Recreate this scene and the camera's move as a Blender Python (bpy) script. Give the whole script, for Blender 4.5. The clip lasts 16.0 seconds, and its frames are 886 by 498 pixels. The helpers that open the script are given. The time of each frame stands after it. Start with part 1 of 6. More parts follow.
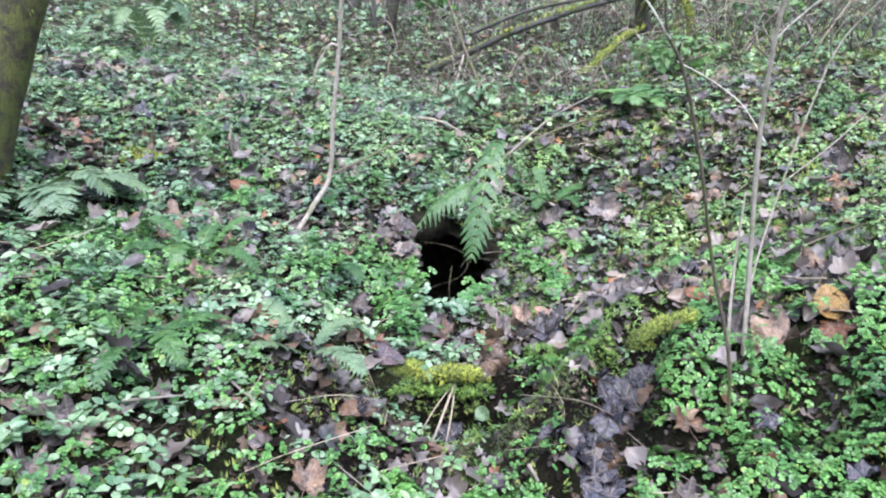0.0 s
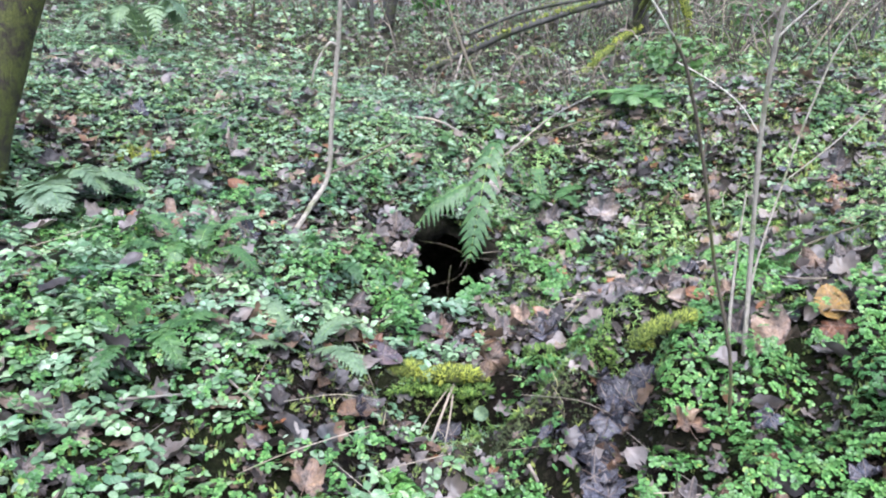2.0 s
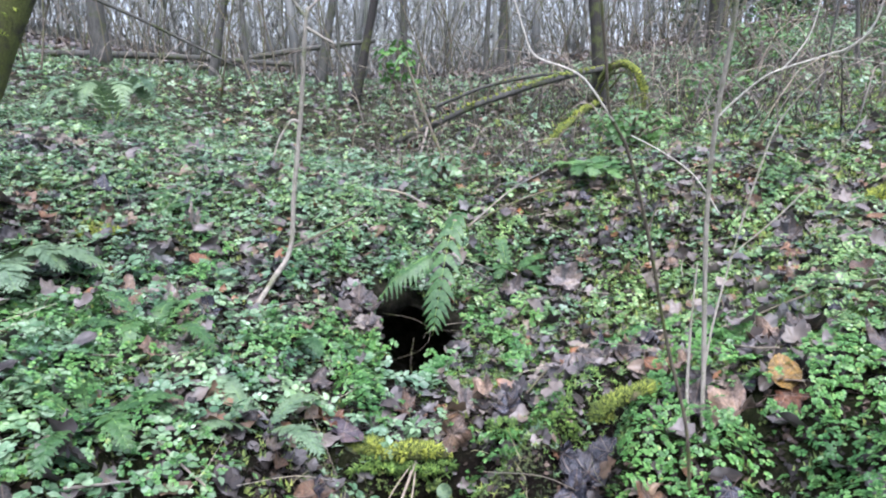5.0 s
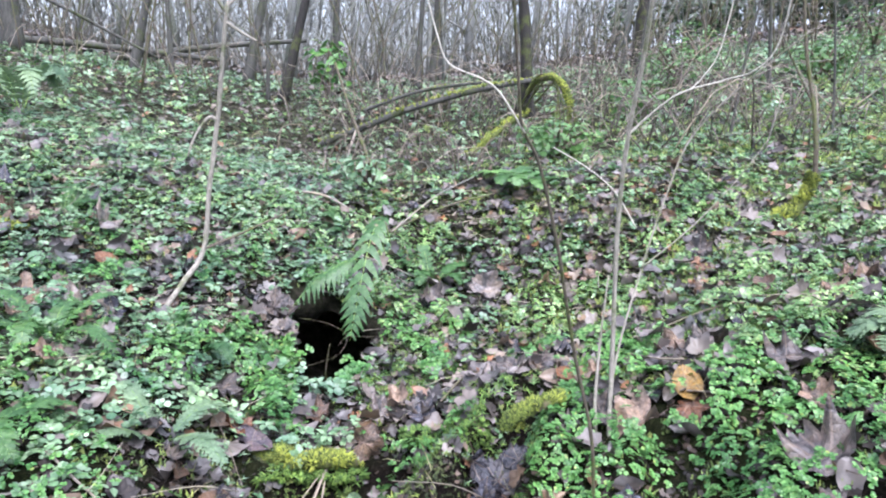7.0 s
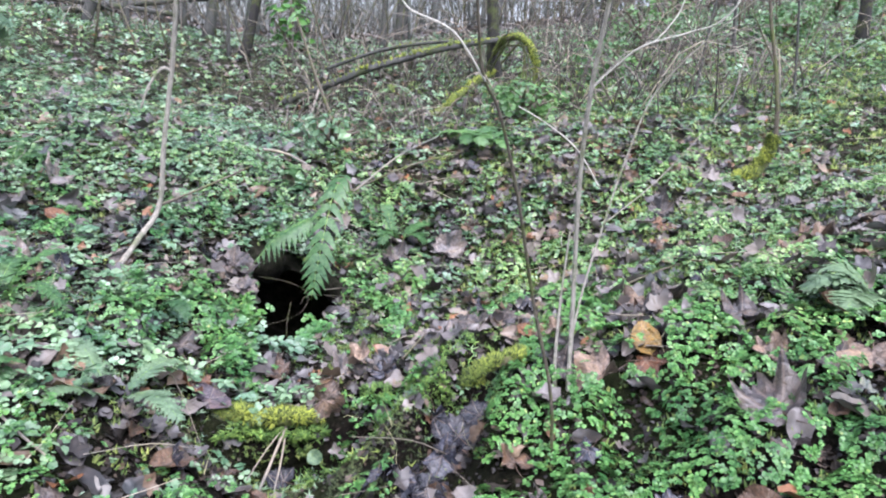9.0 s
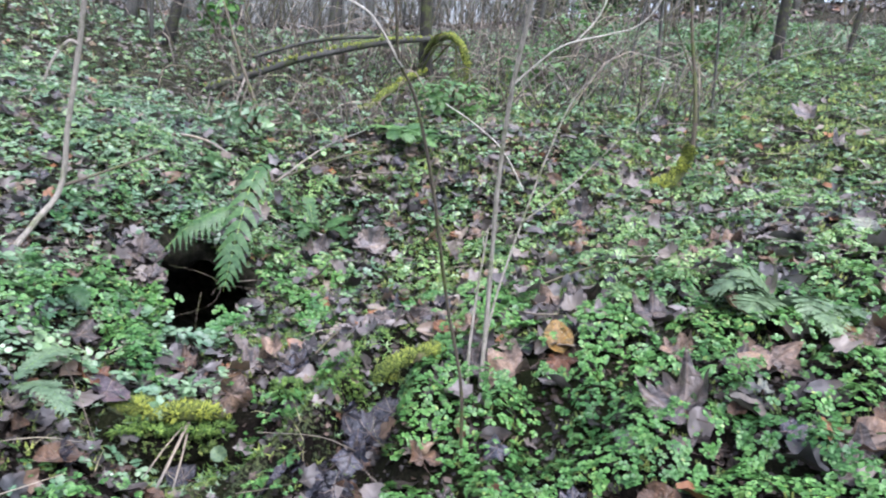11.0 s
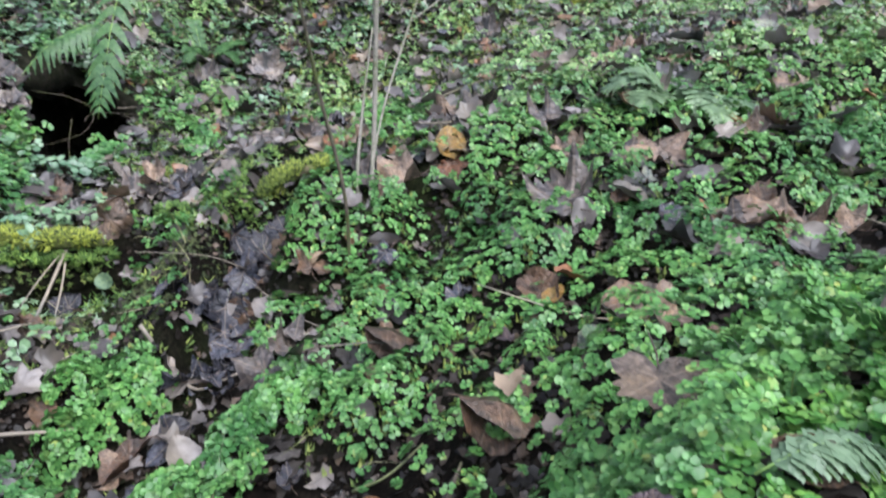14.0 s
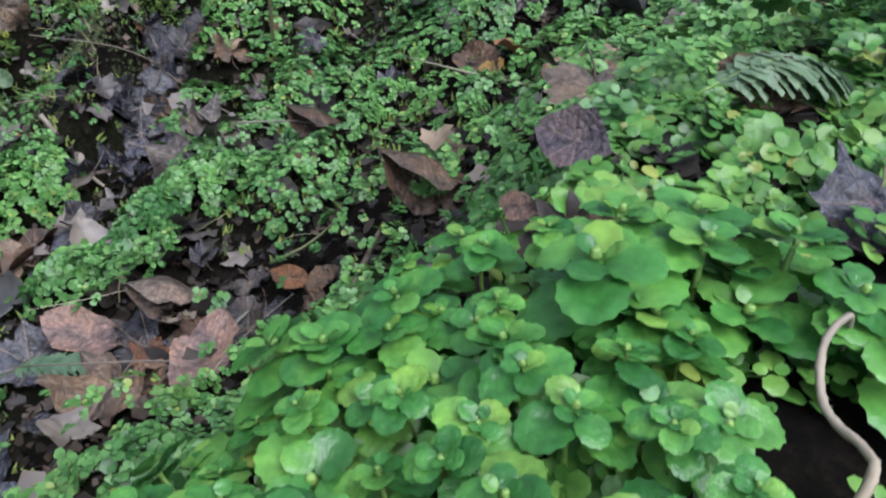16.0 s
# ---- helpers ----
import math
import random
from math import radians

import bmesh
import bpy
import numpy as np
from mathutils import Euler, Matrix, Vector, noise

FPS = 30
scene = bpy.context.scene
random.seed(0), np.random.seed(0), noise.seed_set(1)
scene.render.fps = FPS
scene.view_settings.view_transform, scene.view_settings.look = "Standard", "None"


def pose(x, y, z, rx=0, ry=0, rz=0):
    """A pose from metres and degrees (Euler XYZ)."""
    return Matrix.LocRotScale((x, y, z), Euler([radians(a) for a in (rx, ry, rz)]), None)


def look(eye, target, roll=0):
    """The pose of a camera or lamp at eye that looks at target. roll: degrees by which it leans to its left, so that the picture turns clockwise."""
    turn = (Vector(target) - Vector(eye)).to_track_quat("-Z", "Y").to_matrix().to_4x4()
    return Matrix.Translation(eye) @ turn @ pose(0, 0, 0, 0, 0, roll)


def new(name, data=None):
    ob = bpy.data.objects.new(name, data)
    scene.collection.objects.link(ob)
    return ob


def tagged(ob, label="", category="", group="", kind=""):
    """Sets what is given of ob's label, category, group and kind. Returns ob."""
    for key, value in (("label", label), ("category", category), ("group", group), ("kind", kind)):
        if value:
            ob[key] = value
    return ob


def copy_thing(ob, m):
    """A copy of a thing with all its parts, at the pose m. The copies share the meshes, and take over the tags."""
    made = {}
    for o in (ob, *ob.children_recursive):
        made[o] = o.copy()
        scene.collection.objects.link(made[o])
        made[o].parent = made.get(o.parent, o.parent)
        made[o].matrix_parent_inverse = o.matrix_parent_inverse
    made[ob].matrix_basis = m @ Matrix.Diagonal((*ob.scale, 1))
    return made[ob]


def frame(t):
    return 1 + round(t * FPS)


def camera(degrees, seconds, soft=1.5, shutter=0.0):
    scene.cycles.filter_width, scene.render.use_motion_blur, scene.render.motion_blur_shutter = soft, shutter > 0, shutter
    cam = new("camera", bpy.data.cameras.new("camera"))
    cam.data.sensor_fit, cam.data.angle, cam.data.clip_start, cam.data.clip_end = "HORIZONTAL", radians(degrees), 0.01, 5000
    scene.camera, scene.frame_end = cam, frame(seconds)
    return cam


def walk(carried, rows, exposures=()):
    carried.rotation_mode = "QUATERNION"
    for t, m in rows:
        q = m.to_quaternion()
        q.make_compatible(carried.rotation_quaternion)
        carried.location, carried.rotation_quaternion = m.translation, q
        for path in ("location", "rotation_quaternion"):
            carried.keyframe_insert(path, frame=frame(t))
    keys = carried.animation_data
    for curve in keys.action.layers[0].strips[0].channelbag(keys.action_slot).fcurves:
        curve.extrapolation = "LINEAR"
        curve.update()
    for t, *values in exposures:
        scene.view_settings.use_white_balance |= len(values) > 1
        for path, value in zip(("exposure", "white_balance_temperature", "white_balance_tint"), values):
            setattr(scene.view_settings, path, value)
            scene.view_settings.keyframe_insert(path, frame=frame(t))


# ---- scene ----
cam = camera(64.0, 16.0, 2.05, 0.35)
METRES, EYE, TILT, LEAN, TURN = 0.5, 0.85, -18.0, 0.0, 0.0
ROWS = [
    (0.0, 0.0, 0.0, 0.0, 0.0, 0.0, -0.0),
    (0.5, -0.0018, 0.005, -0.0039, -0.05, -0.17, -0.24),
    (1.0, -0.0049, 0.0087, -0.0054, -0.15, -0.04, -0.03),
    (1.5, -0.0073, 0.0124, -0.0076, -0.16, -0.03, 0.15),
    (2.0, -0.0154, 0.0167, -0.0108, -0.29, 0.1, -0.14),
    (2.5, -0.0133, 0.0164, -0.0112, -0.23, -0.13, -0.18),
    (3.0, 0.0005, 0.0178, -0.0095, -1.24, -0.29, -0.69),
    (3.5, 0.0065, 0.0246, -0.0137, -1.83, -0.65, -0.89),
    (4.0, 0.0153, 0.0185, 0.0029, -1.78, 0.71, 0.22),
    (4.5, 0.0316, -0.0093, 0.029, -1.86, 5.06, 0.66),
    (7.0, 0.1213, 0.0128, 0.0432, -8.25, 5.77, -0.32),
    (7.5, 0.1221, 0.0192, 0.0344, -8.97, 4.96, -0.4),
    (8.0, 0.128, 0.0287, 0.025, -9.5, 4.39, -0.44),
    (8.5, 0.143, 0.0416, 0.0141, -10.27, 3.14, -0.37),
    (11.0, 0.2234, 0.0924, -0.0228, -16.78, 3.09, -2.03),
    (11.5, 0.2591, 0.1059, -0.0321, -19.24, 2.63, -2.44),
    (12.0, 0.2733, 0.1058, -0.0401, -19.44, 0.7, -1.96),
    (12.5, 0.3047, 0.0986, -0.0512, -18.85, -1.54, 0.08),
    (13.0, 0.3471, 0.1274, -0.1152, -19.44, -4.95, 0.47),
    (13.5, 0.4033, 0.146, -0.1542, -21.65, -4.38, 0.0),
    (14.0, 0.4414, 0.1532, -0.2252, -22.55, -8.76, -0.09),
    (14.5, 0.4589, 0.1671, -0.282, -23.52, -13.06, 0.47),
    (15.0, 0.5007, 0.1792, -0.3731, -24.54, -18.72, 0.49),
    (15.5, 0.5349, 0.2009, -0.4643, -25.89, -18.03, -1.34),
    (16.0, 0.5428, 0.2111, -0.5125, -26.11, -19.71, -1.51),
]
walk(cam, [(t, pose(0, 0, EYE, TILT, LEAN, TURN) @ pose(METRES * x, METRES * y, METRES * z, 90 + pitch, roll, yaw)) for t, x, y, z, yaw, pitch, roll in ROWS],
     ((0.0, 1.98, 5650, 20), (3.5, 1.96, 5650, 19), (4.5, 1.78, 5650, 20), (7.0, 2.02, 5650, 21), (11.0, 1.70, 5650, 21), (12.5, 1.66, 5680, 19), (14.0, 1.52, 5750, 14), (15.0, 1.55, 5780, 18), (15.6, 1.46, 5760, 20), (16.0, 1.13, 5740, 14)))

# ---- world and light: an overcast winter wood ----
world = bpy.data.worlds.new("world")
scene.world = world
world.use_nodes = True
wn, wl = world.node_tree.nodes, world.node_tree.links
sky = wn.new("ShaderNodeTexSky")
sky.sky_type, sky.sun_disc, sky.sun_elevation, sky.sun_rotation = "NISHITA", False, radians(65), radians(200)
sky.dust_density, sky.air_density = 3.0, 1.0
veil = wn.new("ShaderNodeHueSaturation")
veil.inputs["Saturation"].default_value = 0.55
wl.new(sky.outputs[0], veil.inputs["Color"])
wl.new(veil.outputs[0], wn["Background"].inputs["Color"])
wn["Background"].inputs["Strength"].default_value = 0.112
sun = new("sun", bpy.data.lights.new("sun", "SUN"))
sun.data.energy, sun.data.angle, sun.data.color = 2.1, radians(55), (1.0, 0.98, 0.95)
sun.matrix_world = look((1.5, -2.0, 9), (0, 2, 0))


# ---- materials ----
def tree_of(name):
    m = bpy.data.materials.new(name)
    m.use_nodes = True
    return m, m.node_tree.nodes, m.node_tree.links, m.node_tree.nodes["Principled BSDF"]


def noise_node(n, l, scale, detail=4.0, rough=0.6, vector=None):
    t = n.new("ShaderNodeTexNoise")
    t.inputs["Scale"].default_value, t.inputs["Detail"].default_value, t.inputs["Roughness"].default_value = scale, detail, rough
    if vector is not None:
        l.new(vector, t.inputs["Vector"])
    return t


def ramp(n, l, value, stops):
    r = n.new("ShaderNodeValToRGB")
    e = r.color_ramp.elements
    while len(e) < len(stops):
        e.new(0.5)
    for k, (p, c) in zip(e, stops):
        k.position, k.color = p, (*c, 1)
    l.new(value, r.inputs["Fac"])
    return r


def mix(n, l, kind, fac, a, b):
    m = n.new("ShaderNodeMix")
    m.data_type, m.blend_type = "RGBA", kind
    for sock, v in ((m.inputs[0], fac), (m.inputs[6], a), (m.inputs[7], b)):
        if isinstance(v, (int, float)):
            sock.default_value = v
        elif isinstance(v, tuple):
            sock.default_value = (*v, 1)
        else:
            l.new(v, sock)
    return m.outputs[2]


def bump(n, l, height, strength, distance, bsdf):
    b = n.new("ShaderNodeBump")
    b.inputs["Strength"].default_value, b.inputs["Distance"].default_value = strength, distance
    l.new(height, b.inputs["Height"])
    l.new(b.outputs[0], bsdf.inputs["Normal"])


def leafy(name, stops, rough=0.45, through_light=0.25, by="island", grain=160.0, blotch=(0.12, 0.10, 0.03), amount=0.35, patch=5.5, veins=False, gloss=0.5):
    """A leaf: hue by the single leaf, blotches and fine grain, some light passing through."""
    m, n, l, p = tree_of(name)
    where = n.new("ShaderNodeTexCoord").outputs["Object"]
    if by == "island":
        pick = n.new("ShaderNodeNewGeometry").outputs["Random Per Island"]
    else:
        pick = n.new("ShaderNodeObjectInfo").outputs["Random"]
    base = ramp(n, l, pick, stops).outputs[0]
    spots = noise_node(n, l, grain * 0.25, 5, 0.65, where)
    cut = ramp(n, l, spots.outputs["Fac"], ((0.52, (0, 0, 0)), (0.72, (1, 1, 1))))
    scaled = n.new("ShaderNodeMath")
    scaled.operation = "MULTIPLY"
    l.new(cut.outputs[0], scaled.inputs[0])
    scaled.inputs[1].default_value = amount
    base = mix(n, l, "MIX", scaled.outputs[0], base, blotch)
    fine = noise_node(n, l, grain, 3, 0.6, where)
    shade = ramp(n, l, fine.outputs["Fac"], ((0.25, (0.42, 0.42, 0.42) if veins else (0.66, 0.66, 0.66)), (0.75, (1.4, 1.38, 1.35) if veins else (1.2, 1.2, 1.2))))
    base = mix(n, l, "MULTIPLY", 1.0, base, shade.outputs[0])
    stand = noise_node(n, l, patch, 3, 0.55, where)
    tint = ramp(n, l, stand.outputs["Fac"], ((0.34, (0.58, 0.68, 0.72)), (0.5, (1.0, 1.0, 1.0)), (0.66, (1.25, 1.22, 1.05))))
    base = mix(n, l, "MULTIPLY", 1.0, base, tint.outputs[0])
    relief = fine.outputs["Fac"]
    if veins:
        xyz = n.new("ShaderNodeSeparateXYZ")
        l.new(where, xyz.inputs[0])
        def calc(kind, a, b=None):
            k = n.new("ShaderNodeMath")
            k.operation = kind
            for sock, v in zip(k.inputs, (a, b)):
                if isinstance(v, (int, float)):
                    sock.default_value = v
                elif v is not None:
                    l.new(v, sock)
            return k.outputs[0]
        slant = calc("SUBTRACT", xyz.outputs["X"], calc("MULTIPLY", calc("ABSOLUTE", xyz.outputs["Y"]), 0.8))
        wave = calc("ABSOLUTE", calc("SINE", calc("ADD", calc("MULTIPLY", slant, 34.0), calc("MULTIPLY", stand.outputs["Fac"], 5.0))))
        line = calc("POWER", calc("SUBTRACT", 1.0, wave), 5.0)
        base = mix(n, l, "MIX", calc("MULTIPLY", line, 0.10), base, blotch)
        rib = None
        for turn in (0.0, 0.92, 1.9):
            wing = calc("ABSOLUTE", xyz.outputs["Y"])
            apart = calc("ABSOLUTE", calc("SUBTRACT", calc("MULTIPLY", xyz.outputs["X"], float(np.sin(turn))), calc("MULTIPLY", wing, float(np.cos(turn)))))
            ahead = calc("ADD", calc("MULTIPLY", xyz.outputs["X"], float(np.cos(turn))), calc("MULTIPLY", wing, float(np.sin(turn))))
            mark = calc("MULTIPLY", calc("SUBTRACT", 1.0, calc("MINIMUM", calc("DIVIDE", apart, 0.016), 1.0)), calc("GREATER_THAN", ahead, 0.0))
            rib = mark if rib is None else calc("MAXIMUM", rib, mark)
        base = mix(n, l, "MIX", calc("MULTIPLY", rib, 0.55), base, (0.24, 0.185, 0.135))
        rot = noise_node(n, l, 5.0, 6, 0.7, where)
        dark = ramp(n, l, rot.outputs["Fac"], ((0.32, (0.38, 0.36, 0.36)), (0.5, (0.95, 0.95, 0.95)), (0.7, (1.3, 1.26, 1.2))))
        base = mix(n, l, "MULTIPLY", 1.0, base, dark.outputs[0])
        net = n.new("ShaderNodeTexVoronoi")
        net.feature = "DISTANCE_TO_EDGE"
        net.inputs["Scale"].default_value = 11.0
        l.new(where, net.inputs["Vector"])
        fold = ramp(n, l, net.outputs["Distance"], ((0.0, (0.62, 0.6, 0.58)), (0.10, (1.0, 1.0, 1.0))))
        base = mix(n, l, "MULTIPLY", 0.7, base, fold.outputs[0])
        relief = calc("ADD", calc("MULTIPLY", rot.outputs["Fac"], 1.4), calc("MULTIPLY", net.outputs["Distance"], 0.8))
    l.new(base, p.inputs["Base Color"])
    p.inputs["Roughness"].default_value = rough
    p.inputs["Specular IOR Level"].default_value = gloss
    bump(n, l, relief, 0.7 if veins else 0.4, 0.006 if veins else 0.002, p)
    t = n.new("ShaderNodeBsdfTranslucent")
    l.new(base, t.inputs["Color"])
    s = n.new("ShaderNodeMixShader")
    s.inputs[0].default_value = through_light
    l.new(p.outputs[0], s.inputs[1])
    l.new(t.outputs[0], s.inputs[2])
    l.new(s.outputs[0], n["Material Output"].inputs["Surface"])
    return m


def barky(name, dark, light, moss, cover, scale=14.0, rough=0.85):
    """Bark: long fissures, lichen and moss patches."""
    m, n, l, p = tree_of(name)
    where = n.new("ShaderNodeTexCoord").outputs["Object"]
    long = n.new("ShaderNodeMapping")
    long.inputs["Scale"].default_value = (1, 1, 0.22)
    l.new(where, long.inputs["Vector"])
    fiss = noise_node(n, l, scale * 3, 6, 0.7, long.outputs[0])
    base = ramp(n, l, fiss.outputs["Fac"], ((0.3, dark), (0.7, light))).outputs[0]
    big = noise_node(n, l, scale * 0.45, 5, 0.7, where)
    patch = ramp(n, l, big.outputs["Fac"], ((max(0.02, 0.62 - cover * 0.5), (0, 0, 0)), (min(0.98, 0.74 - cover * 0.45), (1, 1, 1))))
    tone = noise_node(n, l, scale * 6, 3, 0.6, where)
    green = ramp(n, l, tone.outputs["Fac"], ((0.3, tuple(c * 0.45 for c in moss)), (0.7, moss)))
    l.new(mix(n, l, "MIX", patch.outputs[0], base, green.outputs[0]), p.inputs["Base Color"])
    p.inputs["Roughness"].default_value = rough
    bump(n, l, fiss.outputs["Fac"], 0.7, 0.01, p)
    return m


def earthy(name):
    m, n, l, p = tree_of(name)
    where = n.new("ShaderNodeTexCoord").outputs["Object"]
    clod = noise_node(n, l, 60, 8, 0.75, where)
    base = ramp(n, l, clod.outputs["Fac"], ((0.30, (0.003, 0.0026, 0.002)), (0.5, (0.009, 0.007, 0.005)), (0.70, (0.034, 0.025, 0.018)))).outputs[0]
    wide = noise_node(n, l, 2.2, 4, 0.6, where)
    damp = ramp(n, l, wide.outputs["Fac"], ((0.45, (0, 0, 0)), (0.62, (1, 1, 1))))
    thread = noise_node(n, l, 120, 4, 0.7, where)
    moss = ramp(n, l, thread.outputs["Fac"], ((0.3, (0.008, 0.013, 0.003)), (0.7, (0.040, 0.060, 0.012))))
    half = n.new("ShaderNodeMath")
    half.operation = "MULTIPLY"
    half.inputs[1].default_value = 0.45
    l.new(damp.outputs[0], half.inputs[0])
    low = mix(n, l, "MIX", half.outputs[0], base, moss.outputs[0])
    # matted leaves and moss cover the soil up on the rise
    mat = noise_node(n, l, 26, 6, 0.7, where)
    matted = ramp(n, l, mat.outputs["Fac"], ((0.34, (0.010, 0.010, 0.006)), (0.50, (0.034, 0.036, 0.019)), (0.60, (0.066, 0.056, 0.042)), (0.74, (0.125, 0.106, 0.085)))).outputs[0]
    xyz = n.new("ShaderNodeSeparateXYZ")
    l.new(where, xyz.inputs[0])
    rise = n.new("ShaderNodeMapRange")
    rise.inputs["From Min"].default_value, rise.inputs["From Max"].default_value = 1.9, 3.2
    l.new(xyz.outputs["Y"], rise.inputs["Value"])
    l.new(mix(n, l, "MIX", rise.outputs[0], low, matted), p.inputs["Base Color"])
    p.inputs["Roughness"].default_value = 0.8
    p.inputs["Specular IOR Level"].default_value = 0.08
    bump(n, l, clod.outputs["Fac"], 1.0, 0.03, p)
    return m


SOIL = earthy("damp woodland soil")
SAX = leafy("saxifrage leaf", ((0.0, (0.042, 0.120, 0.032)), (0.5, (0.082, 0.205, 0.052)), (0.93, (0.140, 0.295, 0.084)), (0.97, (0.18, 0.33, 0.11)), (1.0, (0.24, 0.30, 0.07))), 0.34, 0.16, gloss=0.32)
SAX_YOUNG = leafy("young saxifrage leaf", ((0.0, (0.048, 0.148, 0.028)), (0.5, (0.088, 0.230, 0.045)), (0.93, (0.145, 0.290, 0.058)), (1.0, (0.24, 0.28, 0.06))), 0.30, 0.16, gloss=0.32)
SAX_NEAR = leafy("saxifrage leaf close", ((0.0, (0.036, 0.135, 0.030)), (0.5, (0.070, 0.225, 0.045)), (0.85, (0.118, 0.290, 0.058)), (1.0, (0.17, 0.305, 0.052))), 0.24, 0.20, "object", 260.0, (0.16, 0.27, 0.05), 0.35, 30.0, False, 0.38)
SAX_BUD = leafy("saxifrage bud", ((0.0, (0.15, 0.30, 0.06)), (1.0, (0.25, 0.40, 0.09))), 0.45, 0.2, "object", 500.0)
# yellower copy of the leaf, lifted to carry haze and brighter light
SAX_PALED = leafy("saxifrage leaf paled for distance", ((0.0, (0.084, 0.173, 0.055)), (0.5, (0.150, 0.279, 0.093)), (1.0, (0.296, 0.405, 0.165))), 0.27, 0.22)
HERB = leafy("pale herb leaf", ((0.0, (0.085, 0.170, 0.080)), (0.5, (0.155, 0.265, 0.135)), (1.0, (0.27, 0.38, 0.22))), 0.24, 0.25)
FERN = leafy("fern frond", ((0.0, (0.040, 0.108, 0.032)), (1.0, (0.078, 0.165, 0.050))), 0.45, 0.3, "island", 90.0, (0.10, 0.12, 0.03))
FERN_LIGHT = leafy("light fern frond", ((0.0, (0.072, 0.165, 0.045)), (1.0, (0.135, 0.260, 0.080))), 0.45, 0.3, "island", 90.0, (0.10, 0.12, 0.03))
FERN_BLUE = leafy("shaded fern frond", ((0.0, (0.115, 0.185, 0.095)), (1.0, (0.18, 0.265, 0.145))), 0.5, 0.3, "island", 90.0, (0.12, 0.18, 0.10))
# HERB again, with the paleness of distance put into the colour
HERB_PALED = leafy("pale herb leaf, paler for distance", ((0.0, (0.122, 0.220, 0.110)), (0.5, (0.212, 0.335, 0.182)), (1.0, (0.32, 0.43, 0.27))), 0.24, 0.25)
MOSS = leafy("moss", ((0.0, (0.022, 0.036, 0.006)), (0.45, (0.130, 0.172, 0.022)), (1.0, (0.37, 0.42, 0.055))), 0.8, 0.2, "island", 200.0)
MOSS_GROUND = leafy("ground moss", ((0.0, (0.030, 0.060, 0.012)), (0.5, (0.105, 0.165, 0.030)), (1.0, (0.26, 0.31, 0.07))), 0.75, 0.2, "island", 200.0)
# ground moss darkened: the hollow's shade is put into the colour
MOSS_SHADED = leafy("moss darkened for shade", ((0.0, (0.014, 0.026, 0.007)), (0.6, (0.042, 0.062, 0.016)), (1.0, (0.095, 0.120, 0.032))), 0.75, 0.1, "island", 200.0)
MOSS_GREEN = leafy("green bank moss", ((0.0, (0.030, 0.075, 0.012)), (0.5, (0.095, 0.190, 0.028)), (1.0, (0.21, 0.33, 0.06))), 0.7, 0.2, "island", 200.0)
GRASS = leafy("grass blade", ((0.0, (0.09, 0.15, 0.035)), (0.5, (0.19, 0.22, 0.08)), (1.0, (0.38, 0.33, 0.19))), 0.5, 0.2)
STRAW = leafy("dry stalk", ((0.0, (0.13, 0.108, 0.085)), (0.6, (0.24, 0.205, 0.16)), (1.0, (0.36, 0.315, 0.24))), 0.7, 0.0, "island", 60.0, (0.12, 0.09, 0.06))
BRAMBLE = leafy("bramble stem", ((0.0, (0.045, 0.036, 0.028)), (0.6, (0.13, 0.105, 0.080)), (1.0, (0.34, 0.29, 0.225))), 0.7, 0.0, "island", 60.0, (0.05, 0.05, 0.03))
LITTER = leafy("leaf litter", ((0.0, (0.022, 0.019, 0.017)), (0.3, (0.078, 0.069, 0.064)), (0.55, (0.150, 0.132, 0.121)), (0.80, (0.190, 0.165, 0.144)), (0.93, (0.19, 0.135, 0.092)), (1.0, (0.20, 0.085, 0.035))), 0.36, 0.06, "island", 60.0, (0.05, 0.037, 0.030), 0.7, 5.5, False, 0.32)
MOULD = leafy("leaf mould", ((0.0, (0.012, 0.010, 0.008)), (0.5, (0.020, 0.015, 0.011)), (0.85, (0.045, 0.033, 0.024)), (1.0, (0.10, 0.072, 0.052))), 0.5, 0.0, "island", 80.0, (0.02, 0.015, 0.01), 0.4, 5.5, False, 0.3)
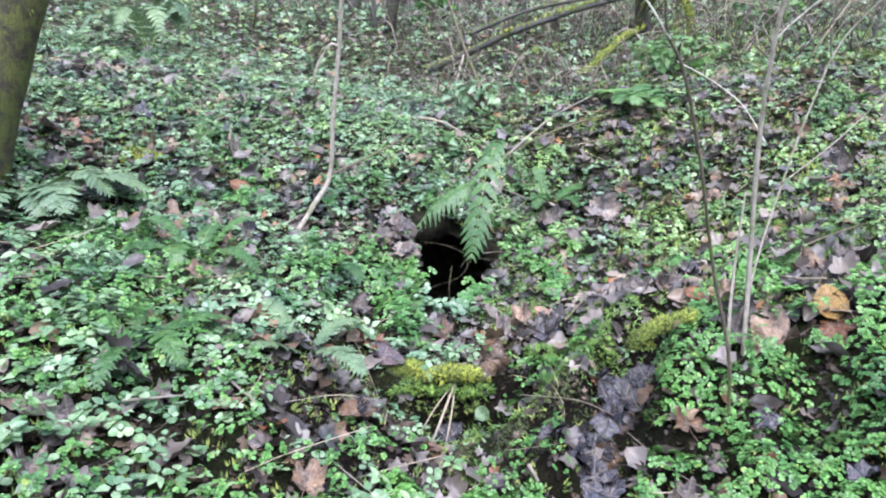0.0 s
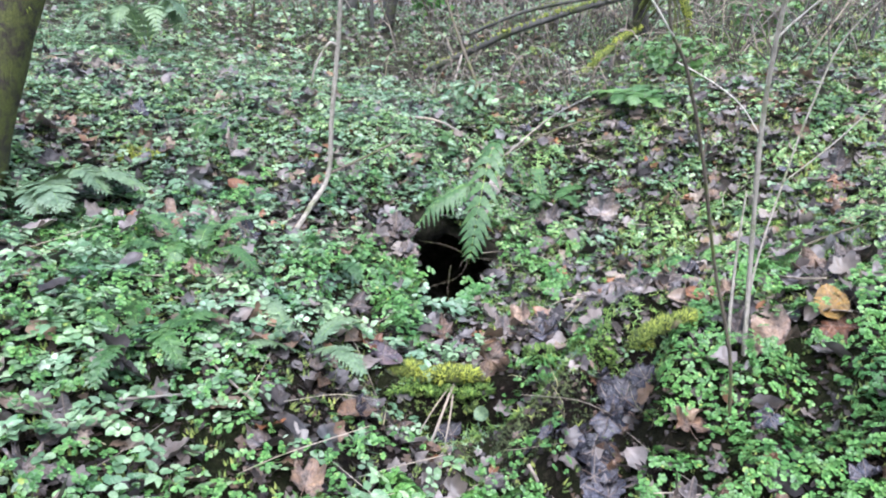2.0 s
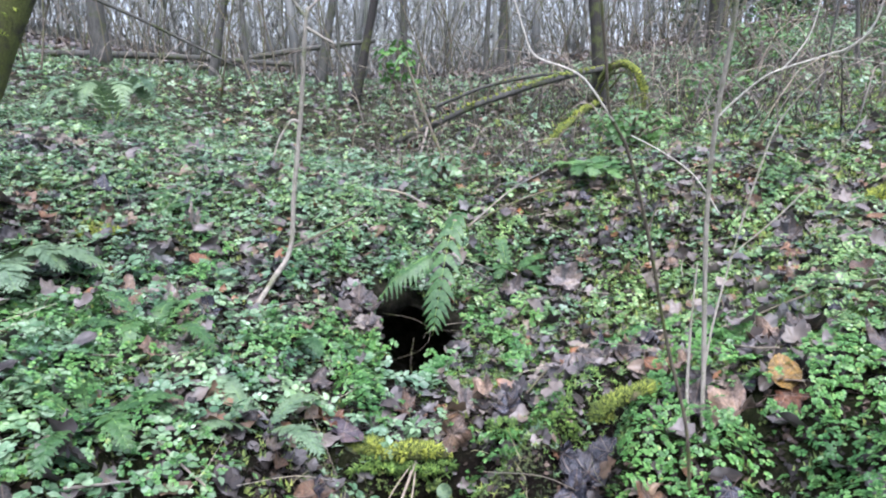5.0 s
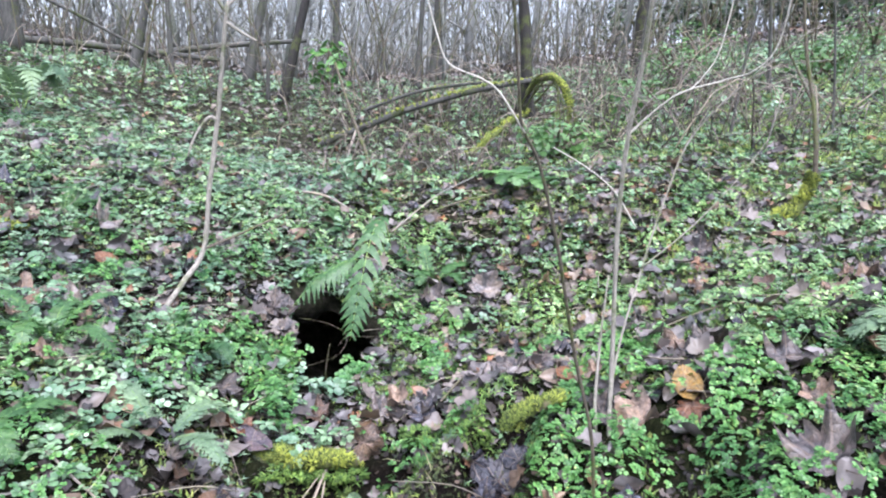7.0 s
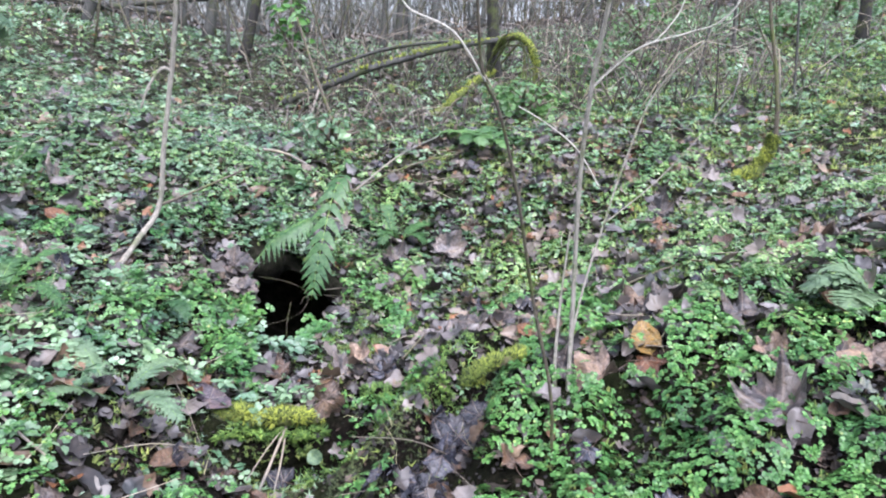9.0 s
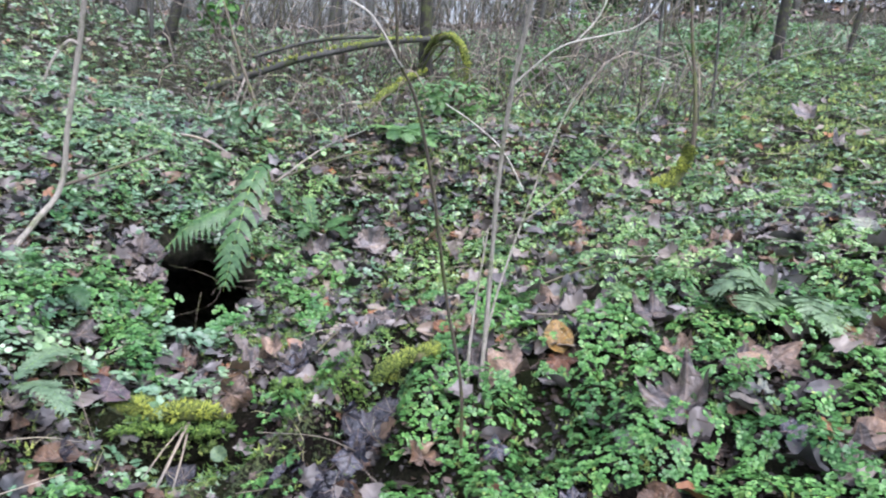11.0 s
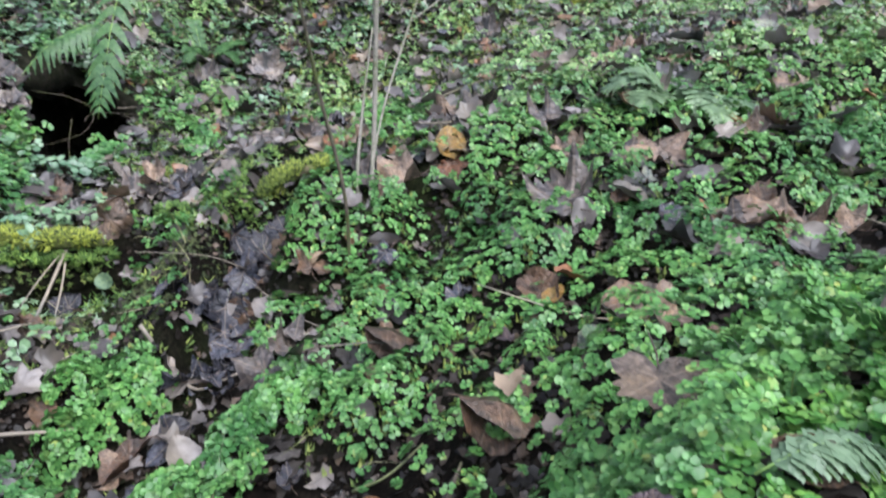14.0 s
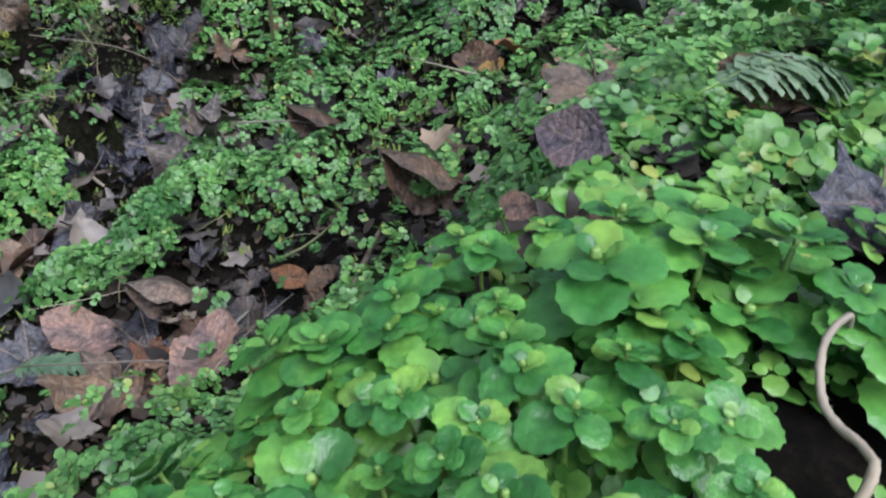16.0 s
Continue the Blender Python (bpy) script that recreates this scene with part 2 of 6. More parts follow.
DEAD = {
    "grey": leafy("wet grey leaf", ((0.0, (0.052, 0.045, 0.043)), (0.5, (0.128, 0.111, 0.106)), (1.0, (0.255, 0.220, 0.198))), 0.30, 0.06, "object", 22.0, (0.06, 0.042, 0.036), 0.6, 2.5, True, 0.45),
    # blackened wet leaf; its blue-grey tint stands in for sky sheen
    "dark": leafy("blackened leaf with bluish sheen in its colour", ((0.0, (0.026, 0.027, 0.036)), (1.0, (0.098, 0.100, 0.126))), 0.24, 0.03, "object", 22.0, (0.03, 0.02, 0.018), 0.5, 2.5, True, 0.5),
    "tan": leafy("tan leaf", ((0.0, (0.135, 0.095, 0.070)), (1.0, (0.25, 0.185, 0.145))), 0.45, 0.10, "object", 22.0, (0.11, 0.065, 0.040), 0.7, 2.5, True, 0.35),
    "brown": leafy("brown leaf", ((0.0, (0.070, 0.042, 0.027)), (1.0, (0.155, 0.098, 0.064))), 0.40, 0.08, "object", 22.0, (0.06, 0.028, 0.014), 0.6, 2.5, True),
    "orange": leafy("rust leaf", ((0.0, (0.12, 0.050, 0.022)), (1.0, (0.19, 0.085, 0.036))), 0.42, 0.12, "object", 22.0, (0.10, 0.045, 0.022), 0.6, 2.5, True),
    "ochre": leafy("ochre leaf", ((0.0, (0.17, 0.095, 0.018)), (1.0, (0.24, 0.15, 0.035))), 0.42, 0.12, "object", 22.0, (0.12, 0.05, 0.02), 0.5, 2.5, True),
    "pale": leafy("pale leaf underside", ((0.0, (0.15, 0.17, 0.14)), (1.0, (0.22, 0.245, 0.20))), 0.5, 0.1, "object", 22.0, (0.16, 0.15, 0.12), 0.4, 2.5, True),
    "pink": leafy("pinkish leaf", ((0.0, (0.165, 0.106, 0.092)), (1.0, (0.215, 0.142, 0.122))), 0.42, 0.1, "object", 22.0, (0.22, 0.12, 0.09), 0.4, 2.5, True),
    "mauve": leafy("mauve leaf", ((0.0, (0.065, 0.050, 0.062)), (1.0, (0.095, 0.075, 0.088))), 0.48, 0.05, "object", 22.0, (0.07, 0.045, 0.045), 0.5, 2.5, True),
}
STALK = leafy("leaf stalk", ((0.0, (0.07, 0.045, 0.032)), (1.0, (0.16, 0.105, 0.075))), 0.5, 0.0, "object", 40.0, (0.05, 0.03, 0.02), 0.4)
BROWNED = leafy("browned leaf", ((0.0, (0.105, 0.080, 0.062)), (1.0, (0.125, 0.095, 0.075))), 0.5, 0.06, "object", 22.0, (0.045, 0.032, 0.024), 0.7, 2.5, True, 0.35)
BARK = barky("grey-brown bark", (0.024, 0.024, 0.019), (0.092, 0.090, 0.075), (0.065, 0.080, 0.022), 0.20)
BARK_MOSS = barky("mossy bark", (0.010, 0.009, 0.007), (0.030, 0.026, 0.020), (0.075, 0.088, 0.020), 0.24, 22.0)
BARK_PALE = barky("pale sapling bark", (0.17, 0.155, 0.12), (0.34, 0.31, 0.25), (0.17, 0.19, 0.09), 0.22, 40.0)
BARK_THIN = barky("dark sapling bark", (0.045, 0.036, 0.026), (0.16, 0.13, 0.09), (0.11, 0.13, 0.03), 0.3, 40.0)
BARK_WHITE = barky("bleached twig", (0.38, 0.35, 0.28), (0.60, 0.57, 0.48), (0.4, 0.4, 0.3), 0.05, 40.0)
# grey bark lightened: the haze of distance is put into its colour
BARK_HAZED = barky("distant bark with haze in its colour", (0.125, 0.130, 0.114), (0.245, 0.250, 0.225), (0.20, 0.215, 0.16), 0.3, 6.0)
BARK_GREEN = barky("moss-grown bark", (0.010, 0.008, 0.006), (0.048, 0.036, 0.024), (0.105, 0.118, 0.022), 0.42, 30.0)
ROTTEN = barky("rotten wood", (0.040, 0.028, 0.018), (0.15, 0.11, 0.07), (0.11, 0.14, 0.02), 0.5, 20.0)


# ---- the lie of the land ----
BUMPS = ((-0.8, 2.2, 0.7, -0.198), (-0.3, 1.0, 0.6, -0.238), (-0.2, 1.85, 0.3, -0.132), (0, 0.5, 0.35, -0.215), (0.05, 1.5, 0.35, -0.242),
         (0.2, 1.0, 0.3, -0.254), (0.1, 2.1, 0.35, -0.208), (0.5, 0.55, 0.3, -0.196), (0.4, 0.15, 0.35, 0.105), (0.7, 1.3, 0.5, -0.226),
         (0.6, 2.6, 0.7, -0.545), (-0.1, 2.8, 0.5, 0.077), (-1.4, 3.2, 0.9, 0.056), (0.7, 0.4, 0.3, 0.126), (2.8, 4, 1.5, -0.127),
         (0, 5, 1.5, -0.25), (-3, 6, 2, 0.071), (0.9, 0, 0.5, 0.198), (0, -0.2, 0.5, 0.233), (0.10, 1.50, 0.15, -0.125))

LATER_BUMPS = ((2.4, 2.8, 0.7, -0.199), (1.5, 2.5, 0.55, -0.124), (1.45, 1.9, 0.4, -0.035), (0.85, 0.66, 0.28, -0.042), (0.62, 1.03, 0.22, -0.074), (0.27, 0.95, 0.2, 0.073),
               (0.05, 1.1, 0.12, -0.092), (0.85, 1.4, 0.22, 0.070), (1.0, 1.1, 0.2, 0.047), (0.4, 2.55, 0.3, 0.073), (0.3, 1.78, 0.1, -0.132), (0.5, 0.29, 0.09, 0.045),
               (0.38, 0.2, 0.1, 0.026), (0.12, 1.42, 0.12, 0.035), (0.47, 1.2, 0.09, -0.075))
DITCH = ((0.53, 1.68), (0.46, 1.62), (0.39, 1.48), (0.38, 1.38), (0.31, 1.27))


def off_line(x, y, line):
    """Distance in plan from a line of several legs."""
    best = np.full(np.shape(x), 9.0)
    for (a, b), (c, d) in zip(line, line[1:]):
        u = np.clip(((x - a) * (c - a) + (y - b) * (d - b)) / ((c - a) ** 2 + (d - b) ** 2), 0, 1)
        best = np.minimum(best, np.hypot(x - a - u * (c - a), y - b - u * (d - b)))
    return best


def lay(x, y):
    """Height of the bare ground: two banks that fall to a gully, a rise behind."""
    x, y = np.asarray(x, float), np.asarray(y, float)
    far = np.where(y < 6, y, 6 + 4 * np.tanh((y - 6) / 6))
    z = 0.176 + 0.024 * np.clip(x, -40, 40) + 0.096 * far + 0.062 * x * x / (1 + np.abs(x) * 0.35)
    for a, b, s, k in BUMPS + LATER_BUMPS:
        z = z + k * np.exp(-((x - a) ** 2 + (y - b) ** 2) / (s * s))
    # the near bank breaks off at its edge
    past = y - (0.130 + 0.55 * (x - 0.26))
    z = z - 0.21 * np.clip(past / 0.09, 0, 1) * np.exp(-np.maximum(past, 0) / 0.27) * np.clip((0.58 - x) / 0.17, 0, 1) * np.clip((x + 0.1) / 0.2, 0, 1)
    # the gully's steep-sided bed, and the hollow washed out under the mossy edge
    z = z - 0.185 * np.clip(1.75 - off_line(x, y, DITCH) / 0.062, 0, 1)
    back = 1.765 + 0.015 * np.sin(14 * x)
    z = z - 0.16 * np.clip(1.7 - np.abs(x - 0.03) / 0.17, 0, 1) * np.clip((back - y) / 0.035, 0, 1) * np.exp(-np.maximum(back - 0.07 - y, 0) / 0.10)
    # two dark pockets at the gully's head
    z = z - 0.16 * np.exp(-((x - 0.10) / 0.17) ** 4 - ((y - 3.30) / 0.10) ** 4) - 0.18 * np.exp(-((x - 0.30) / 0.30) ** 4 - ((y - 4.30) / 0.16) ** 4)
    # small lumps
    z = z + 0.012 * np.sin(7.1 * x + 1.3 * np.sin(4.3 * y)) * np.sin(6.3 * y + 1.1 * np.sin(5.1 * x))
    z = z + 0.006 * np.sin(19 * x + 2 * np.sin(13 * y)) * np.sin(17 * y + 1.7 * np.sin(11 * x + 1))
    return z


def pit(x, y):
    """Depth of the burrow below the ground round it: a mouth that runs back under the turf."""
    x, y = np.asarray(x, float), np.asarray(y, float)
    v = (y - 2.13) / 0.40
    half = 0.030 + 0.155 * np.clip(v, 0, 1)
    mid = -0.005 + 0.062 * np.clip(v, 0, 1)
    side = np.clip((half - np.abs(x - mid)) / 0.03, 0, 1)
    ends = np.clip(v / 0.3, 0, 1) * np.clip((2.2 - v) / 0.05, 0, 1)
    return 0.55 * side * ends


def mouth(x, y):
    """1 where the burrow lies open to the sky."""
    return (pit(x, y) > 0.01) & (np.asarray(y) < 2.54)


def height(x, y):
    return lay(x, y) - pit(x, y)


def normal(x, y):
    e = 0.02
    dx, dy = (lay(x + e, y) - lay(x - e, y)) / (2 * e), (lay(x, y + e) - lay(x, y - e)) / (2 * e)
    v = np.stack([-dx, -dy, np.ones_like(dx)], -1)
    return v / np.linalg.norm(v, axis=-1, keepdims=True)


def blur_noise(x, y, size, seed):
    """Smooth noise from 0 to 1 with lumps of about that size."""
    r = np.random.RandomState(seed)
    g = r.rand(64, 64)
    u, v = x / size + 500, y / size + 500
    i, j = np.floor(u).astype(int), np.floor(v).astype(int)
    a, b = u - i, v - j
    a, b = a * a * (3 - 2 * a), b * b * (3 - 2 * b)
    q = lambda m, s: g[m % 64, s % 64]
    return (q(i, j) * (1 - a) + q(i + 1, j) * a) * (1 - b) + (q(i, j + 1) * (1 - a) + q(i + 1, j + 1) * a) * b


# ---- mesh tools ----
def mesh_of(name, verts, tris, material, smooth=True):
    """One mesh from arrays of vertices and triangles."""
    verts, tris = np.asarray(verts, np.float32), np.asarray(tris, np.int32)
    me = bpy.data.meshes.new(name)
    me.vertices.add(len(verts))
    me.vertices.foreach_set("co", verts.ravel())
    me.loops.add(tris.size)
    me.loops.foreach_set("vertex_index", tris.ravel())
    me.polygons.add(len(tris))
    me.polygons.foreach_set("loop_start", np.arange(0, tris.size, 3, dtype=np.int32))
    me.polygons.foreach_set("use_smooth", np.full(len(tris), smooth))
    me.update(calc_edges=True)
    me.materials.append(material)
    return me


def join(pieces):
    """Several (verts, tris) as one."""
    vs, fs, k = [], [], 0
    for v, f in pieces:
        vs.append(np.asarray(v, float))
        fs.append(np.asarray(f, int) + k)
        k += len(v)
    return np.concatenate(vs), np.concatenate(fs)


def spread(template, places, turns, sizes):
    """Copies of one (verts, tris) at many places: turns is (k, 3, 3), sizes (k,) or (k, 3)."""
    v, f = template
    sizes = np.asarray(sizes, float)
    sizes = sizes[:, None] if sizes.ndim == 1 else sizes
    w = np.einsum("kij,knj->kni", turns, v[None] * sizes[:, None, :]) + places[:, None]
    g = f[None] + (np.arange(len(places)) * len(v))[:, None, None]
    return w.reshape(-1, 3), g.reshape(-1, 3)


def turns_of(up, yaw, tilt, rng):
    """Frames whose z lies along up, tipped by about tilt radians and turned by yaw."""
    up = up + rng.normal(0, 1, up.shape) * np.asarray(tilt).reshape(-1, 1)
    up = up / np.linalg.norm(up, axis=1, keepdims=True)
    a = np.stack([np.cos(yaw), np.sin(yaw), np.zeros_like(yaw)], 1)
    a = a - up * (a * up).sum(1, keepdims=True)
    a /= np.linalg.norm(a, axis=1, keepdims=True)
    return np.stack([a, np.cross(up, a), up], 2)


def part(name, data, material, parent, label=""):
    """A mesh object under a thing; data is (verts, tris) or a mesh."""
    me = data if isinstance(data, bpy.types.Mesh) else mesh_of(name, data[0], data[1], material)
    ob = new(name, me)
    ob.parent = parent
    if label:
        tagged(ob, label)
    return ob


def thing(name, label, category, group="", place=(0, 0, 0)):
    ob = new(name)
    ob.location = place
    return tagged(ob, label, category, group)


def smooth_line(points, n):
    """n points along a smooth line through the given ones."""
    p = np.asarray(points, float)
    p = np.concatenate([[2 * p[0] - p[1]], p, [2 * p[-1] - p[-2]]])
    out = []
    for s in np.linspace(0, len(p) - 3 - 1e-6, n):
        i = int(s)
        u = s - i
        a, b, c, d = p[i:i + 4]
        out.append(0.5 * (2 * b + (c - a) * u + (2 * a - 5 * b + 4 * c - d) * u * u + (3 * b - a - 3 * c + d) * u ** 3))
    return np.array(out)


def tube(points, r0, r1, sides=8, n=None, rough=0.0, rng=None, flare=0.0):
    """A tapered round bar along a smooth line, closed at the ends, with lumps."""
    n = n or max(4, 3 * len(points))
    c = smooth_line(points, n)
    t = np.gradient(c, axis=0)
    t /= np.linalg.norm(t, axis=1, keepdims=True)
    ref = np.array([0.31, 0.95, 0.05])
    u = np.cross(t, ref)
    u /= np.linalg.norm(u, axis=1, keepdims=True)
    w = np.cross(t, u)
    s = np.linspace(0, 1, n)
    rad = r0 + (r1 - r0) * s + flare * np.exp(-s * n / 2.0)
    a = np.arange(sides) * 2 * np.pi / sides
    k = rad[:, None] * np.ones(sides)
    if rough and rng is not None:
        k = k * (1 + rough * rng.normal(0, 1, k.shape))
    v = c[:, None] + k[..., None] * (np.cos(a)[None, :, None] * u[:, None] + np.sin(a)[None, :, None] * w[:, None])
    v = np.concatenate([v.reshape(-1, 3), c[:1], c[-1:]])
    i, j = np.meshgrid(np.arange(n - 1), np.arange(sides), indexing="ij")
    q = (j + 1) % sides
    f = np.concatenate([np.stack([i * sides + j, i * sides + q, (i + 1) * sides + q], -1).reshape(-1, 3),
                        np.stack([i * sides + j, (i + 1) * sides + q, (i + 1) * sides + j], -1).reshape(-1, 3)])
    e, q = np.arange(sides), (np.arange(sides) + 1) % sides
    caps = np.concatenate([np.stack([q, e, np.full(sides, n * sides)], 1),
                           np.stack([(n - 1) * sides + e, (n - 1) * sides + q, np.full(sides, n * sides + 1)], 1)])
    return v, np.concatenate([f, caps])


# ---- leaf shapes ----
def round_leaf(n, scallop, cup, crease=0.04):
    """A round leaf from its stalk at the origin along +x, one long."""
    a = np.arange(n) * 2 * np.pi / n + np.pi
    r = 0.5 * (1 + scallop * np.where(np.arange(n) % 2 == 0, 1, -1))
    rim = np.stack([0.5 + r * np.cos(a), r * 0.98 * np.sin(a), cup * np.abs(np.sin(a)) - 0.06 * (np.cos(a) > 0.3)], 1)
    if n < 12:
        rim[0, 2] -= crease
        i = np.arange(1, n - 1)
        return rim, np.stack([0 * i, i, i + 1], 1)
    b = np.arange(n // 2) * 4 * np.pi / n + np.pi
    inner = np.stack([0.5 + 0.27 * np.cos(b), 0.27 * np.sin(b), cup * 0.55 * np.abs(np.sin(b)) + 0.03], 1)
    v = np.concatenate([rim, inner, [[0.48, 0, -crease]]])
    h = n // 2
    f = []
    for k in range(h):
        p, q = n + k, n + (k + 1) % h
        f += [(2 * k, 2 * k + 1, p), (2 * k + 1, (2 * k + 2) % n, q), (2 * k + 1, q, p), (p, q, n + h)]
    return v, np.array(f)


def ovate_leaf(cup=0.1):
    """A pointed leaf along +x, one long, folded at its midrib."""
    s = np.array([0.0, 0.30, 0.68])
    w = np.array([0.03, 0.34, 0.25])
    mid = np.stack([s, 0 * s, -cup * s * s], 1)
    left = np.stack([s - 0.02, w, -cup * s * s + 0.07], 1)
    v = np.concatenate([mid, left, left * (1, -1, 1), [[1, 0, -cup - 0.05]]])
    f = []
    for k in range(2):
        f += [(k, k + 1, 3 + k), (k + 1, 4 + k, 3 + k), (k, 6 + k, k + 1), (k + 1, 6 + k, 7 + k)]
    f += [(2, 9, 5), (2, 8, 9)]
    return v, np.array(f)


def rotated(shape, yaw, lift, size, base=(0, 0, 0)):
    m = np.array(Euler((0, -lift, yaw)).to_matrix())
    v, f = shape
    return v * size @ m.T + np.asarray(base), f


def rosette(rng, tiers, n, size):
    """Saxifrage head: pairs of round leaves, each pair across the last, smaller inwards."""
    out = []
    for k in range(tiers):
        s = size * 0.68 ** k * rng.uniform(0.85, 1.15)
        for side in (0, 1):
            yaw = k * np.pi / 2 + side * np.pi + rng.normal(0, 0.22)
            lift = rng.normal(0.02 + 0.14 * k, 0.10)
            z = 0.10 * size * k
            out.append(rotated(round_leaf(n, 0.05, rng.uniform(0.02, 0.14)), yaw, lift, s, (0.12 * size * np.cos(yaw), 0.12 * size * np.sin(yaw), z)))
    return join(out)


def sprig(rng, leaves, size):
    """A low herb: pointed leaves round one stalk."""
    out = []
    for k in range(leaves):
        yaw = k * 2.4 + rng.normal(0, 0.3)
        s = size * rng.uniform(0.65, 1.1)
        out.append(rotated(ovate_leaf(rng.uniform(0.05, 0.3)), yaw, rng.uniform(-0.1, 0.5), s, (0.2 * size * np.cos(yaw), 0.2 * size * np.sin(yaw), rng.uniform(0, 0.5) * size)))
    return join(out)


LOBES = ((0.0, 0.56), (0.10, 0.49), (0.20, 0.50), (0.30, 0.45), (0.46, 0.38), (0.62, 0.43), (0.76, 0.45), (0.92, 0.53), (1.06, 0.44), (1.20, 0.42), (1.42, 0.35),
         (1.66, 0.36), (1.90, 0.42), (2.10, 0.36), (2.4, 0.31), (2.75, 0.22), (3.08, 0.10))


def lobed_leaf(rng, curl, fold, wave, stalked=True, steps=(1.0, 0.68, 0.34), lobes=LOBES):
    """A fallen five-lobed leaf, about one across: creased along its veins, each lobe curled its own way, crumpled."""
    side = [(a, r * rng.uniform(0.86, 1.12)) for a, r in lobes]
    other = [(-a, r * rng.uniform(0.86, 1.12)) for a, r in lobes[1:]][::-1]
    ring = np.array(other + side)
    a, r = ring[:, 0], ring[:, 1]
    vein = np.array([0.0, 0.92, -0.92, 1.9, -1.9])
    gap = np.clip(np.min(np.abs(a[:, None] - vein), 1) / 0.4, 0, 1)
    turn_up = rng.uniform(-0.5, 1.3, 5) * (0.5 + curl)
    pull = np.exp(-((a[:, None] - vein) / 0.42) ** 2) @ turn_up
    bend = rng.uniform(0, 6.28, 6)
    rings = []
    for s in steps:
        q = np.stack([s * r * np.cos(a), s * r * np.sin(a), np.zeros_like(a)], 1)
        out = np.maximum(s * r - 0.16, 0)
        crumple = np.sin(11 * q[:, 0] + bend[0]) * np.sin(9 * q[:, 1] + bend[1]) * 0.035 + np.sin(5 * q[:, 0] + bend[2]) * 0.04 + np.sin(23 * q[:, 0] + 17 * q[:, 1] + bend[4]) * 0.014
        q[:, 2] = pull * out * 1.1 + wave * crumple * s + 0.075 * s * gap * np.sin(np.pi * min(1.0, s * 1.15)) + (s == 1) * wave * rng.normal(0, 0.020, len(a))
        q[:, :2] *= (1 - 0.55 * np.abs(pull) * out)[:, None]
        rings.append(q)
    v = np.concatenate(rings + [np.array([[0.0, 0, -0.01]])])
    v[:, 2] += fold * np.abs(v[:, 1]) ** 1.3
    # bent over along two lines
    for turn, off in ((bend[3], 0.05), (bend[3] + rng.uniform(1.5, 3.2), 0.12)):
        over = np.maximum(v[:, 0] * np.cos(turn) + v[:, 1] * np.sin(turn) - off, 0)
        lift = rng.uniform(-0.6, 0.95)
        v[:, 2] += over * lift
        v[:, 0] -= over * np.cos(turn) * abs(lift) * 0.33
        v[:, 1] -= over * np.sin(turn) * abs(lift) * 0.33
    n = len(a)
    i = np.arange(n - 1)
    last = (len(steps) - 1) * n
    f = [np.stack([last + i, last + i + 1, np.full(n - 1, last + n)], 1)]
    for k in range(0, last, n):
        f += [np.stack([k + i, k + i + 1, k + n + i + 1], 1), np.stack([k + i, k + n + i + 1, k + n + i], 1)]
    out = [(v, np.concatenate(f))]
    if stalked:
        out.append(tube([(0, 0, -0.01), (-0.22, 0.02, 0.01), (-0.45, -0.03, 0.04)], 0.009, 0.006, 4, 5))
    return join(out)


def scrap_leaf(rng):
    """A fallen lobed leaf for the distance: rim and middle only."""
    a = np.array([-q for q, _ in LOBES[:0:-2]] + [q for q, _ in LOBES[::2]])
    r = np.array([k for _, k in LOBES[:0:-2]] + [k for _, k in LOBES[::2]]) * rng.uniform(0.85, 1.1, len(a))
    v = np.stack([r * np.cos(a), r * np.sin(a), rng.normal(0.03, 0.07, len(a))], 1)
    v = np.concatenate([v, [[0.05, 0, 0.0]]])
    v[:, 2] += rng.uniform(-0.2, 0.6) * np.abs(v[:, 1])
    i = np.arange(len(a) - 1)
    return v, np.stack([i, i + 1, np.full(len(a) - 1, len(a))], 1)


def oval_leaf(rng, curl, roll, stalked=True):
    """A fallen oval leaf with side veins, rolled along its midrib."""
    s = np.linspace(0, 1, 9)
    w = 0.29 * np.sin(np.pi * np.clip(s * 0.96 + 0.02, 0, 1)) ** 0.8
    rows, twist = [], rng.uniform(0, 6.28)
    for u in (-1, -0.5, 0, 0.5, 1):
        z = roll * abs(u) ** 1.6 * w * 1.1 + 0.018 * ((np.arange(9) % 2) * abs(u)) + curl * (s - 0.5) ** 2 + 0.03 * np.sin(9 * s + 4 * u + twist)
        if abs(u) == 1:
            z = z + rng.normal(0, 0.03, 9)
        rag = 1 + (abs(u) == 1) * rng.normal(0, 0.07, 9)
        rows.append(np.stack([s - 0.5 + 0.05 * abs(u), u * w * rag, z], 1))
    v = np.concatenate(rows)
    f = []
    for i in range(4):
        for k in range(8):
            p, q = i * 9 + k, (i + 1) * 9 + k
            f += [(p, q, q + 1), (p, q + 1, p + 1)]
    stalk = tube([(-0.5, 0, curl * 0.25), (-0.62, 0.01, curl * 0.3)], 0.009, 0.006, 4, 4)
    return join([(v, np.array(f)), stalk] if stalked else [(v, np.array(f))])


